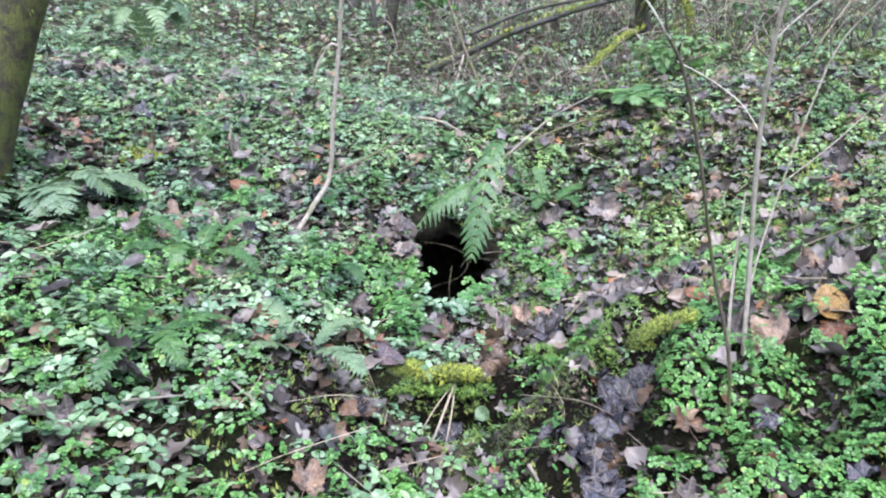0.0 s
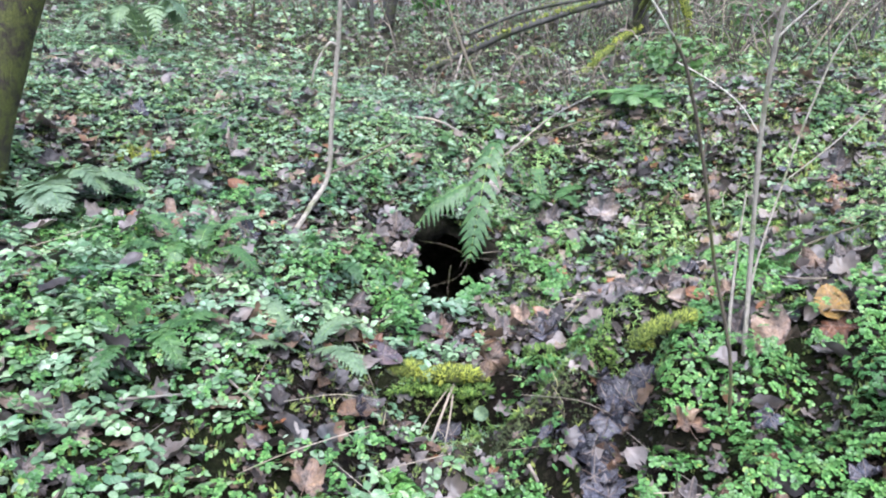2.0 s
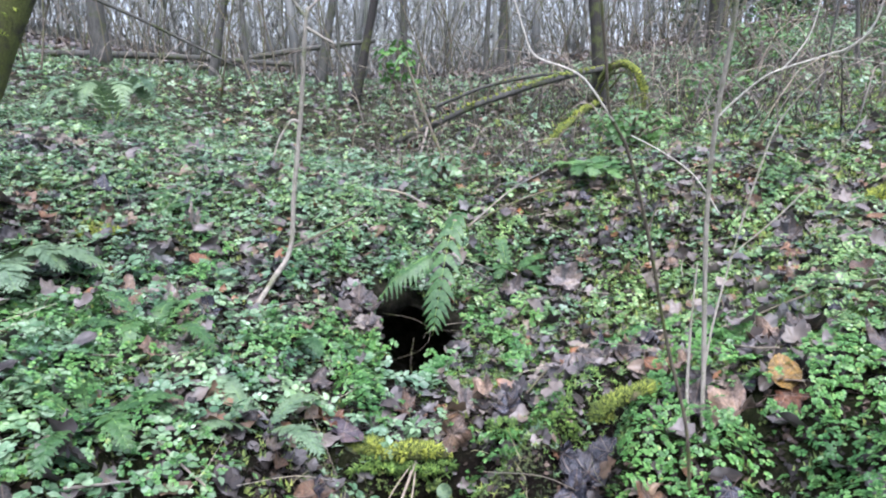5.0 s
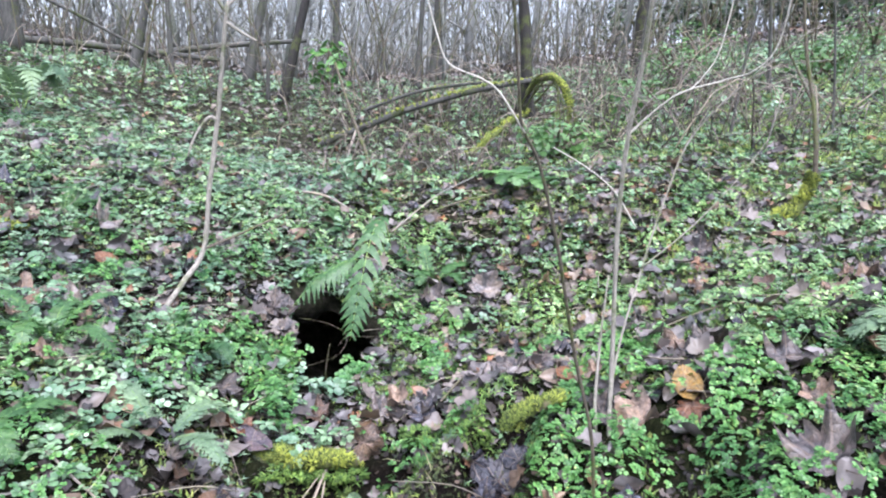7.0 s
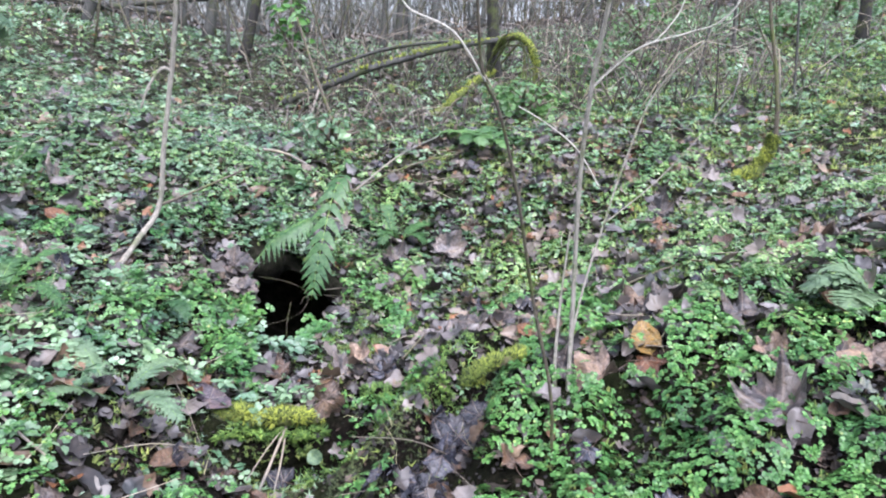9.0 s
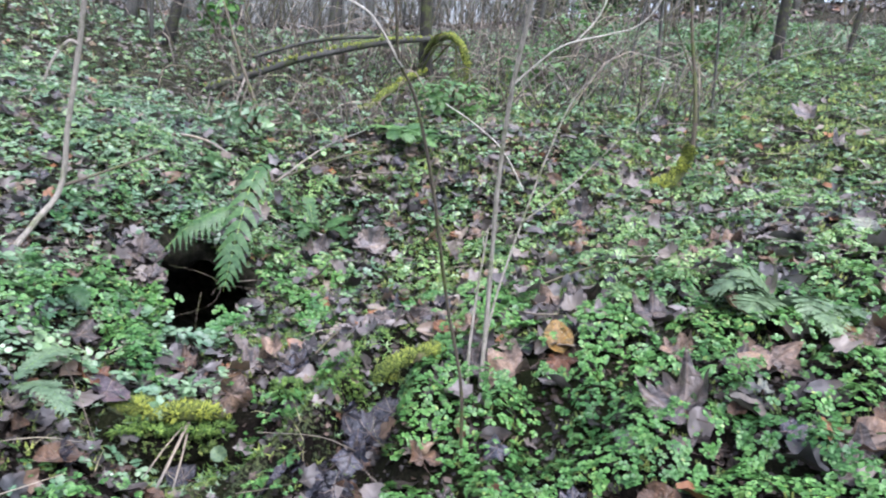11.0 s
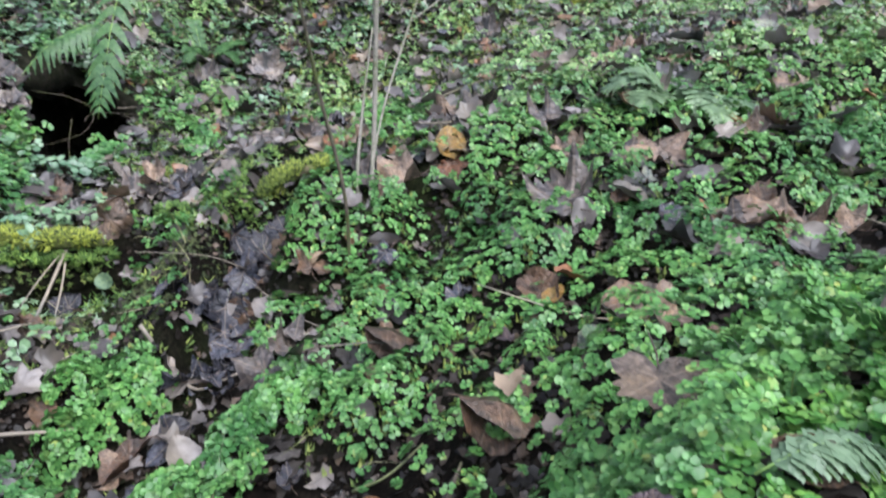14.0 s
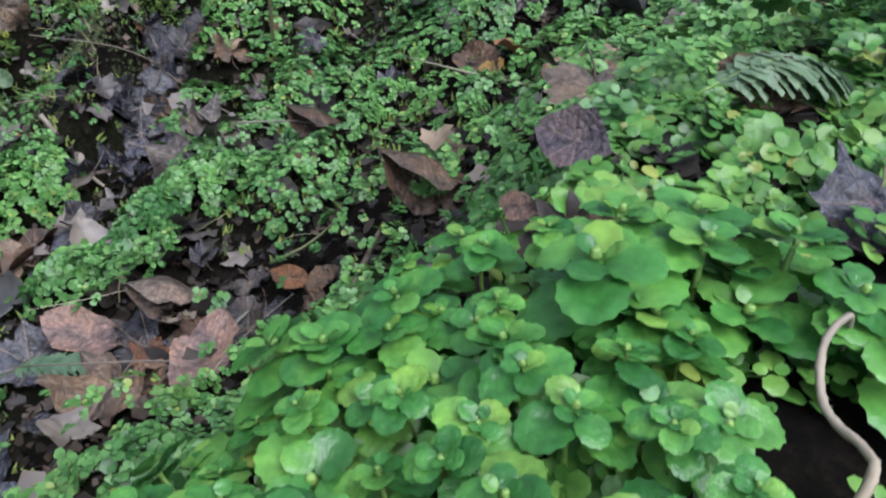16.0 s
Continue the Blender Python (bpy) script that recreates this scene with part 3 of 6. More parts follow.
def frond(points, width, pairs, rng, sag=0.15, slant=0.7):
    """A fern frond along a line: midrib, and pinnae that are cut into leaflets."""
    c = smooth_line(points, pairs + 4)
    t = np.gradient(c, axis=0)
    t /= np.linalg.norm(t, axis=1, keepdims=True)
    rib, out = tube(points, min(0.0018, width * 0.03), min(0.0018, width * 0.03) / 3, 5, pairs), []
    for k in range(3, pairs + 3):
        s = (k - 3) / pairs
        reach = width * (np.sin(np.pi * (0.16 + 0.84 * s)) ** 0.8 * 0.95 + 0.05) * rng.uniform(0.9, 1.08)
        side = np.cross(t[k], (0, 0, 1.0))
        side /= np.linalg.norm(side) + 1e-9
        up = np.cross(side, t[k])
        for sg in (1, -1):
            d = side * sg + slant * t[k] + up * rng.normal(0.05, 0.10)
            d /= np.linalg.norm(d)
            e = np.cross(up, d)
            m = max(4, int(reach * (1 + sag) / 0.0075))
            u = np.linspace(0.04, 1, m)
            bow = c[k] + d * (u * reach)[:, None] - np.array([0, 0, 1]) * (sag * reach * u * u)[:, None]
            way = np.gradient(bow, axis=0)
            way /= np.linalg.norm(way, axis=1, keepdims=True)
            half = min(0.0088, reach * 0.15) * (1.02 - u ** 1.6) + 0.0012
            v, f = [], []
            for i in range(m):
                b, d = bow[i], way[i]
                for g in (1, -1):
                    q = len(v)
                    tip = b + e * g * half[i] * 1.5 + d * half[i] * 0.5 + up * rng.normal(0, 0.0008)
                    v += [b - d * 0.0044, b + d * 0.0046, tip + d * 0.0038, tip - d * 0.0034]
                    f += [(q, q + 1, q + 2), (q, q + 2, q + 3)]
            out.append((np.array(v), np.array(f)))
    return join(out), rib


# ---- the ground: one sheet, fine where the camera passes ----
def axis(fine0, fine1, step, far0, far1):
    out, s, p = list(np.arange(fine0, fine1, step)), step, fine1
    while p < far1:
        out.append(p)
        s *= 1.09
        p += s
    s, p = step, fine0
    low = []
    while p > far0:
        s *= 1.09
        p -= s
        low.append(p)
    return np.array(low[::-1] + out)


gx, gy = axis(-1.3, 1.7, 0.022, -400, 400), axis(-0.1, 3.1, 0.022, -150, 700)
X, Y = np.meshgrid(gx, gy)
Z = height(X, Y)
ny, nx = X.shape
i, j = np.meshgrid(np.arange(ny - 1), np.arange(nx - 1), indexing="ij")
p = i * nx + j
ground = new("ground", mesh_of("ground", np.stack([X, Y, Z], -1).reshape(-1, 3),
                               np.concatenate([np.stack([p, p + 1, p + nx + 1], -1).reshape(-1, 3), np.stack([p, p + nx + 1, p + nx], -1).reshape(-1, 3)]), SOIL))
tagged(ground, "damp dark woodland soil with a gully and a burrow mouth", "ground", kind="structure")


# turf that roofs the burrow
ux, uy = np.meshgrid(np.linspace(-0.26, 0.38, 36), np.linspace(2.54, 3.10, 38))
uy = uy + 0.03 * np.sin(ux * 21) * (uy < 2.545) - 0.10 * ((ux - 0.06) / 0.2) ** 2 * (uy < 2.6)
top = lay(ux, uy) + 0.004
under = top - 0.06 - 0.02 * np.sin(ux * 30) * np.sin(uy * 27)
rv = np.concatenate([np.stack([ux, uy, top], -1).reshape(-1, 3), np.stack([ux, uy, under], -1).reshape(-1, 3)])
i, j = np.meshgrid(np.arange(37), np.arange(35), indexing="ij")
p = (i * 36 + j).ravel()
q = np.arange(35)
m = 36 * 38
rf = np.concatenate([np.stack([p, p + 1, p + 37], 1), np.stack([p, p + 37, p + 36], 1), np.stack([m + p, m + p + 37, m + p + 1], 1), np.stack([m + p, m + p + 36, m + p + 37], 1),
                     np.stack([q, m + q, m + q + 1], 1), np.stack([q, m + q + 1, q + 1], 1)])
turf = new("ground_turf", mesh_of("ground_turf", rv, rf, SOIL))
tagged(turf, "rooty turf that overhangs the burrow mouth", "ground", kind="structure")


# ---- where the fallen leaves lie that can be told apart: x, y, width ----
LEAVES = {
    "orange": ((-0.20, 1.82, 0.12), (0.655, 1.71, 0.07), (1.47, 2.56, 0.115), (0.63, 1.17, 0.047), (-1.25, 3.39, 0.09), (-0.71, 2.45, 0.10), (0.84, 1.41, 0.10)),
    "tan": ((0.132, 1.78, 0.13), (0.75, 1.435, 0.15), (1.05, 1.27, 0.11), (1.185, 1.155, 0.15), (1.357, 1.09, 0.12), (1.14, 0.85, 0.17), (1.54, 1.5, 0.10), (0.24, 1.98, 0.13), (-0.88, 2.2, 0.15), (-0.26, 1.15, 0.1),
            (0.596, 1.045, 0.095), (0.845, 0.665, 0.11), (1.25, 0.74, 0.08), (1.63, 1.30, 0.10), (1.45, 1.78, 0.10), (0.655, 0.695, 0.06), (1.19, 0.79, 0.12), (0.56, 0.96, 0.07)),
    "grey": ((0.187, 1.945, 0.11), (0.68, 1.505, 0.11), (0.955, 1.10, 0.18), (1.09, 0.80, 0.13), (1.12, 1.17, 0.10), (1.10, 1.46, 0.14), (1.03, 1.68, 0.14), (0.90, 1.00, 0.07), (0.55, 1.86, 0.14), (0.47, 1.95, 0.13), (0.45, 2.83, 0.17),
             (0.62, 1.85, 0.12), (0.68, 2.92, 0.18), (1.51, 2.68, 0.14), (1.66, 2.48, 0.17), (-0.16, 2.37, 0.14), (-0.26, 1.95, 0.14), (-0.135, 2.37, 0.12), (-0.12, 2.30, 0.10), (0.40, 2.62, 0.12), (-0.70, 1.30, 0.09), (-0.67, 1.12, 0.12),
             (-0.68, 1.0, 0.11), (-0.74, 2.15, 0.16), (0.397, 1.104, 0.13), (0.483, 1.184, 0.09)),
    "dark": ((0.47, 1.62, 0.16), (0.42, 1.58, 0.14), (0.37, 1.51, 0.14), (0.36, 1.44, 0.13), (0.38, 1.37, 0.13), (0.34, 1.30, 0.13), (0.41, 1.66, 0.12), (0.66, 1.26, 0.07), (-0.6, 2.13, 0.13), (0.731, 1.05, 0.07), (0.52, 0.145, 0.055), (0.53, 1.66, 0.10), (1.05, 0.93, 0.07), (0.306, 1.15, 0.065), (0.309, 1.488, 0.07)),
    "brown": ((0.872, 0.753, 0.11), (0.80, 0.89, 0.10), (-0.2, 1.47, 0.096), (0.165, 1.065, 0.10), (0.777, 0.518, 0.045), (1.053, 0.68, 0.06), (1.01, 1.02, 0.05), (0.55, 1.18, 0.05), (1.22, 0.90, 0.07)),
    "mauve": ((-0.165, 1.79, 0.11), (0.715, 0.832, 0.04)),
    "ochre": ((0.863, 1.46, 0.11), (1.37, 1.16, 0.06), (0.80, 0.86, 0.05)),
    "pale": ((0.945, 1.46, 0.05), (1.97, 1.72, 0.13), (1.09, 1.05, 0.05), (0.771, 0.711, 0.05)),
}
MORE = ((3.32, 3.54, 0.2), (3.09, 3.0, 0.2), (2.54, 3.06, 0.17), (-1.44, 2.61, 0.2), (-0.77, 2.61, 0.15), (-0.35, 1.22, 0.13), (0.54, 1.21, 0.066),
        (0.68, 0.78, 0.036), (0.44, 1.06, 0.121))


def under_leaf(x, y):
    """1 where a large fallen leaf keeps the plants down."""
    out = np.zeros(np.shape(x))
    for a, b, w in (row for rows in LEAVES.values() for row in rows):
        out = np.maximum(out, (np.hypot(x - a, y - b) < 0.40 * w) * 1.0)
    return out


# dense cushions of saxifrage beside the gully: x, y, radius
CUSHIONS = ((0.175, 1.215, 0.095), (0.08, 1.25, 0.06), (0.213, 0.879, 0.058), (0.065, 1.162, 0.06), (0.302, 0.879, 0.060), (0.414, 0.985, 0.080), (0.07, 0.942, 0.05), (0.098, 0.693, 0.040), (0.495, 0.555, 0.024),
            (-0.08, 1.24, 0.055), (0.33, 0.96, 0.05))


def on_cushion(x, y):
    """1 where a cushion covers the floor."""
    return np.maximum.reduce([(np.hypot(x - a, y - b) < 0.95 * r) * 1.0 for a, b, r in CUSHIONS])


# ---- ground cover ----
def along(x, y, line, wide):
    """1 on a line in plan, falling to 0 beside it."""
    return np.exp(-(off_line(x, y, line) / wide) ** 2)


def bed_share(x, y):
    """The wet, dark bed of the gully."""
    return np.maximum(along(x, y, DITCH + ((0.29, 1.12), (0.20, 1.02)), 0.085),
                      along(x, y, ((-0.08, 1.70), (0.08, 1.66), (0.22, 1.60), (0.34, 1.46)), 0.10))


def hollow_share(x, y):
    """Bare wet soil under the mossy edge."""
    return along(x, y, ((-0.26, 1.70), (0.06, 1.66), (0.22, 1.60), (0.30, 1.52)), 0.090)


def heap_share(x, y):
    """The heap of dead leaves at the foot of the near bank."""
    return np.maximum.reduce([along(x, y, ((0.16, 0.60), (0.26, 0.70), (0.38, 0.70), (0.48, 0.64)), 0.085), along(x, y, ((0.14, 0.73), (0.25, 0.62), (0.35, 0.575), (0.44, 0.59)), 0.075), along(x, y, ((0.10, 0.45), (0.24, 0.50)), 0.07) * 0.8])


def gully_floor(x, y):
    """The shaded brown floor before the hollow."""
    return along(x, y, ((-0.25, 1.55), (-0.02, 1.42), (0.22, 1.30), (0.20, 1.05)), 0.16)


def front_thin(x, y):
    """Few herbs on the dark floor before the hollow."""
    return 1 - 0.85 * np.clip((x + 0.52) / 0.15, 0, 1) * np.clip((1.72 - y) / 0.1, 0, 1)


def litter_share(x, y):
    """Where fallen leaves lie bare, 0 to 1: the gully's bed, beside the burrow and the back."""
    bed = bed_share(x, y)
    heap = heap_share(x, y)
    shelf = np.exp(-((x - 0.62) / 0.50) ** 2 - ((y - 2.0) / 0.42) ** 2)
    back = np.maximum(np.clip((y - 2.4) / 2.0, 0, 1) * np.where(x > 1.2, 0.6, 1.0), 0.45 * np.clip((x - 1.0) / 0.5, 0, 1) * np.clip((y - 1.3) / 0.5, 0, 1))
    top = np.exp(-((x + 1.3) / 0.5) ** 2 - ((y - 2.6) / 0.5) ** 2) * 0.7
    lip = along(x, y, ((-1.1, 2.15), (-0.55, 2.12), (-0.2, 2.35)), 0.10) * 0.8
    foot = along(x, y, ((0.05, 2.0), (0.2, 1.95), (0.35, 1.9)), 0.06) * 0.25
    return np.clip(np.maximum.reduce([bed, heap, shelf * 0.55, back * 0.8, top, lip, foot, gully_floor(x, y) * 0.5]), 0, 1)


def scatter(rng, n, x0, x1, y0, y1, keep):
    x, y = rng.uniform(x0, x1, n), rng.uniform(y0, y1, n)
    k = (rng.rand(n) < keep(x, y)) & ~mouth(x, y)
    return x[k], y[k]


def mat_of(name, label, category, material, templates, xy, size, lift, tilt, rng, dome=None, lean=(0, 0, 0)):
    """Ground cover of one kind as one mesh."""
    x, y = xy
    up = normal(x, y) * (0.45, 0.45, 1.55) + lean
    if dome:
        e = 0.006
        up = up - np.stack([dome(x + e, y) - dome(x - e, y), dome(x, y + e) - dome(x, y - e), 0 * x], 1) / (2 * e) * 1.1
    turn = turns_of(up / np.linalg.norm(up, axis=1, keepdims=True), rng.uniform(0, 6.28, len(x)), np.full(len(x), tilt), rng)
    at = np.stack([x, y, lay(x, y) + lift(x, y) + (dome(x, y) if dome else 0)], 1)
    which = rng.randint(0, len(templates), len(x))
    sizes = size(x, y)
    bits = [spread(t, at[which == k], turn[which == k], sizes[which == k]) for k, t in enumerate(templates)]
    v, f = join(bits)
    return tagged(new(name, mesh_of(name, v, f, material)), label, category, kind="stuff")


rng = np.random.RandomState(3)
open_spot = lambda x, y: 1 - np.exp(-((x - 0.630) ** 2 + (y - 0.430) ** 2) / 0.055 ** 2) - 0.8 * np.exp(-((x - 0.462) ** 2 + (y - 0.238) ** 2) / 0.022 ** 2)
near_big = lambda x, y: (x > 0.20) & (x < 0.60) & (y > 0.0) & (y < np.where(x < 0.37, 0.175 + 0.28 * (x - 0.26), 0.205 - 0.85 * (x - 0.37)))
near_edge = lambda x, y: (x > 0.22) & (x < 0.68) & (y > 0.0) & (y < np.where(x < 0.44, 0.158 + 0.55 * (x - 0.26), 0.255 + 0.25 * (x - 0.44)))
wild = lambda x, y: 0.50 * blur_noise(x, y, 0.13, 5) + 0.28 * blur_noise(x, y, 0.40, 6) + 0.22 * blur_noise(x, y, 0.05, 7)


mound = lambda x, y: blur_noise(x + 0.02 * np.sin(y * 31), y, 0.062, 9)


def sax_keep(x, y):
    g = np.clip((wild(x, y) - 0.415 + 0.065 * (x > 0.45) * (y < 1.75) + 0.05 * (x > 0.55) * (y > 0.9) * (y < 1.75) - 0.07 * gully_floor(x, y) + 0.035 * (x > 0.8) * (y > 1.0) + 0.13 * np.clip((0.95 - y) / 0.4, 0, 1) * np.clip((x - 0.30) / 0.12, 0, 1) + 0.05 * (y < 0.9) + 0.05 * (y < 0.6) - 0.30 * litter_share(x, y) - 0.20 * bed_share(x, y)) / 0.05, 0, 1)
    g = g * (1 - 0.9 * under_leaf(x, y)) * (1 - 0.97 * heap_share(x, y))
    g = g * np.clip((mound(x, y) - 0.20) / 0.12, np.where((x > 0.5) & (y > 0.9), 0.25, 0.08), 1) * open_spot(x, y) * np.where((x > -0.72 * y - 0.15) & (x < 1.35 * y + np.where(y < 1.2, 0.85, 0.45)), 1.0, 0.3)
    g = g * np.where(x < -0.25, 0.45, 1.0) * np.where(near_edge(x, y), 0.0, 1.0)
    g = g * np.where(y < 3.3, np.clip((x + 1.85) / 0.4, 0, 1) * np.clip((2.55 - x) / 0.4, 0, 1), 1)
    g = g * (1 - 0.8 * gully_floor(x, y)) * np.where(x < 0.0, 0.4 + 0.6 * front_thin(x, y), 1.0) * np.clip(1.25 - 2.2 * np.maximum(hollow_share(x, y), along(x, y, DITCH, 0.07)), 0, 1)
    return g * np.where(y > 3.2, np.clip(1 - (y - 3.2) / 5, 0.15, 1), 1)


heads = [rosette(rng, 3, 6, 1.0) for _ in range(8)]
yellower = lambda x: 1.15 * np.clip((x - 0.65) / 0.45, 0, 1)
cushion = lambda x, y: rng.uniform(0.002, 0.012, len(x))
dome = lambda x, y: 0.050 * np.clip((mound(x, y) - 0.22) / 0.6, 0, 1) ** 0.8 + 0.022 * blur_noise(x, y, 0.15, 8) + 0.10 * np.clip(wild(x, y) - 0.36, 0, 0.3) - 0.012
mat_of("saxifrage_carpet", "low bright green carpet of round-leaved saxifrage over soil", "ground plants", SAX, heads,
       scatter(rng, 58000, -1.8, 2.5, 0.1, 1.75, lambda x, y: sax_keep(x, y) * np.clip((2.75 - y - yellower(x)) / 0.4, 0, 1)), lambda x, y: rng.uniform(0.0055, 0.0125, len(x)), cushion, 0.20, rng, dome)
small_heads = [rosette(rng, 2, 6, 1.0) for _ in range(6)]
mat_of("saxifrage_carpet", "green carpet of saxifrage on both banks of the burrow", "ground plants", SAX, small_heads,
       scatter(rng, 40000, -1.8, 2.5, 1.75, 2.8, lambda x, y: sax_keep(x, y) * np.clip((2.75 - y - yellower(x)) / 0.4, 0, 1)), lambda x, y: rng.uniform(0.007, 0.0135, len(x)), cushion, 0.20, rng, dome)
mat_of("saxifrage_carpet", "yellowish green carpet of saxifrage behind the burrow", "ground plants", SAX_PALED, small_heads,
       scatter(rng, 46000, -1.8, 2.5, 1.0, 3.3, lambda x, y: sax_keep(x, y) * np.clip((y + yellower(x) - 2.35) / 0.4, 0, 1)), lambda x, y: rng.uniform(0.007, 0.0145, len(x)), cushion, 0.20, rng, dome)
mat_of("saxifrage_carpet", "young yellow-green saxifrage leaves under the larger rosettes", "ground plants", SAX_YOUNG, [rosette(rng, 2, 14, 1.0) for _ in range(6)],
       scatter(rng, 5200, 0.2, 0.7, 0.0, 0.34, lambda x, y: near_edge(x, y) * (1 - 0.9 * along(x, y, ((0.46, 0.115), (0.535, 0.145)), 0.024)) * (1 - 0.7 * along(x, y, ((0.39, 0.205), (0.44, 0.165)), 0.012)) * (1 - 0.95 * along(x, y, ((0.40, 0.045), (0.435, 0.075)), 0.020)) * np.clip(2.6 * blur_noise(x, y, 0.035, 61) - 0.4, 0.12, 1)), lambda x, y: rng.uniform(0.005, 0.0105, len(x)),
       lambda x, y: rng.uniform(0.000, 0.014, len(x)), 0.30, rng, None, (-0.10, -0.30, 0.2))
mat_of("saxifrage_carpet", "fresh green saxifrage leaves along the bank's edge", "ground plants", SAX, [rosette(rng, 3, 8, 1.0) for _ in range(6)],
       scatter(rng, 6500, 0.28, 0.74, 0.14, 0.56, lambda x, y: along(x, y, ((0.30, 0.22), (0.44, 0.32), (0.56, 0.36), (0.70, 0.40)), 0.07) * open_spot(x, y) * ~near_edge(x, y)), lambda x, y: rng.uniform(0.0055, 0.0105, len(x)),
       lambda x, y: rng.uniform(0.004, 0.034, len(x)), 0.28, rng, None, (-0.10, -0.30, 0.2))
far_heads = [rosette(rng, 2, 5, 1.0) for _ in range(4)]
mat_of("saxifrage_carpet", "light yellow-green saxifrage on the crest of the near bank", "ground plants", SAX_YOUNG, [rosette(rng, 3, 8, 1.0) for _ in range(6)],
       scatter(rng, 3400, 0.58, 1.10, 0.18, 0.66, lambda x, y: along(x, y, ((0.66, 0.27), (0.78, 0.38), (0.98, 0.52)), 0.08) * open_spot(x, y) * np.clip(2.4 * blur_noise(x, y, 0.05, 62) - 0.3, 0.1, 1)), lambda x, y: rng.uniform(0.006, 0.0115, len(x)),
       lambda x, y: rng.uniform(0.004, 0.032, len(x)), 0.30, rng, None, (-0.10, -0.20, 0.2))
mat_of("saxifrage_carpet", "thin green carpet of saxifrage on the far rise, paled for distance", "ground plants", SAX_PALED, far_heads,
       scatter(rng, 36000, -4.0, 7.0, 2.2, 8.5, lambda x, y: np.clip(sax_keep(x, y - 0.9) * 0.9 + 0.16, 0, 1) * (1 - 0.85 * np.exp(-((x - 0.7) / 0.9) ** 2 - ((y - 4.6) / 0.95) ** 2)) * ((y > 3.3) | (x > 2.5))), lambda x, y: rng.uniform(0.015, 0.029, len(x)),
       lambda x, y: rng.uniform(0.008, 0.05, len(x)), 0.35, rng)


def thicket(x, y):
    """The bare, twiggy floor behind the gully's head."""
    return np.exp(-((x - 0.7) / 0.9) ** 2 - ((y - 4.6) / 0.95) ** 2)


def herb_keep(x, y):
    g = np.clip((blur_noise(x, y, 0.16, 15) * 0.6 + blur_noise(x, y, 0.05, 16) * 0.4 - 0.36) / 0.16, 0, 1)
    left = (np.clip((0.15 - x) / 0.4, 0, 1) * 1.2 + 0.08) * np.clip((y - 0.8) / 0.5, 0.15, 1)
    back = np.maximum(np.clip((y - 2.5) / 0.5, 0, 1) * 0.85, np.clip((x - 1.0) / 0.5, 0, 1) * np.clip((y - 1.5) / 0.5, 0, 1) * 0.55)
    return g * (1 - 0.8 * thicket(x, y)) * np.maximum(left, back) * (1 - 0.5 * litter_share(x, y)) * (1 - hollow_share(x, y)) * np.where(near_edge(x, y), 0, 1) * front_thin(x, y)


sprigs = [sprig(rng, 3, 1.0) for _ in range(2)] + [rosette(rng, 2, 7, 0.85) for _ in range(4)]
mat_of("woodland_herbs", "pale green low herbs with pointed leaves on the bank", "ground plants", HERB, sprigs,
       scatter(rng, 28000, -2.6, 4.4, 0.3, 4.5, herb_keep), lambda x, y: rng.uniform(0.012, 0.027, len(x)),
       lambda x, y: rng.uniform(0.015, 0.045, len(x)), 0.25, rng)
mat_of("woodland_herbs", "pale bluish herbs crowding the shaded bank", "ground plants", HERB_PALED, [rosette(rng, 2, 6, 0.9) for _ in range(4)],
       scatter(rng, 14000, -3.2, 0.1, 1.2, 4.6, lambda x, y: np.clip((blur_noise(x, y, 0.12, 17) - 0.34) / 0.2, 0, 1) * (1 - 0.6 * litter_share(x, y)) * front_thin(x, y) * (x > -0.75 * y - 0.2)), lambda x, y: rng.uniform(0.012, 0.026, len(x)),
       lambda x, y: rng.uniform(0.015, 0.05, len(x)), 0.25, rng)
mat_of("woodland_herbs", "broad pale bluish leaves of taller herbs on the bank", "ground plants", HERB, [rosette(rng, 2, 14, 0.9) for _ in range(3)] + [sprig(rng, 5, 1.1) for _ in range(3)],
       scatter(rng, 900, -1.6, 0.05, 0.75, 2.4, lambda x, y: np.clip((blur_noise(x, y, 0.10, 18) - 0.40) / 0.15, 0, 1) * (1 - hollow_share(x, y)) * front_thin(x, y) * (x > -0.75 * y - 0.2)), lambda x, y: rng.uniform(0.018, 0.032, len(x)),
       lambda x, y: rng.uniform(0.035, 0.075, len(x)), 0.22, rng)
mat_of("woodland_herbs", "green low herbs on the far bank, paled for distance", "ground plants", HERB_PALED, [rosette(rng, 2, 6, 0.9) for _ in range(4)],
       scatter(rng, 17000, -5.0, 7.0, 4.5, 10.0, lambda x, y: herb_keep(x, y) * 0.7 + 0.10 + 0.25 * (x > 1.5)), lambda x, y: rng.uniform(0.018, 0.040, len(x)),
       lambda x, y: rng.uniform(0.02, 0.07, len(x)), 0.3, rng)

# moss on the bare soil, in short upright threads
def moss_thread():
    a = np.arange(3) * 2.1
    v = np.concatenate([np.stack([0.21 * np.cos(a), 0.21 * np.sin(a), 0 * a], 1), [[0.16, 0.08, 0.85]]])
    return v, np.array([(0, 1, 3), (1, 2, 3), (2, 0, 3)])


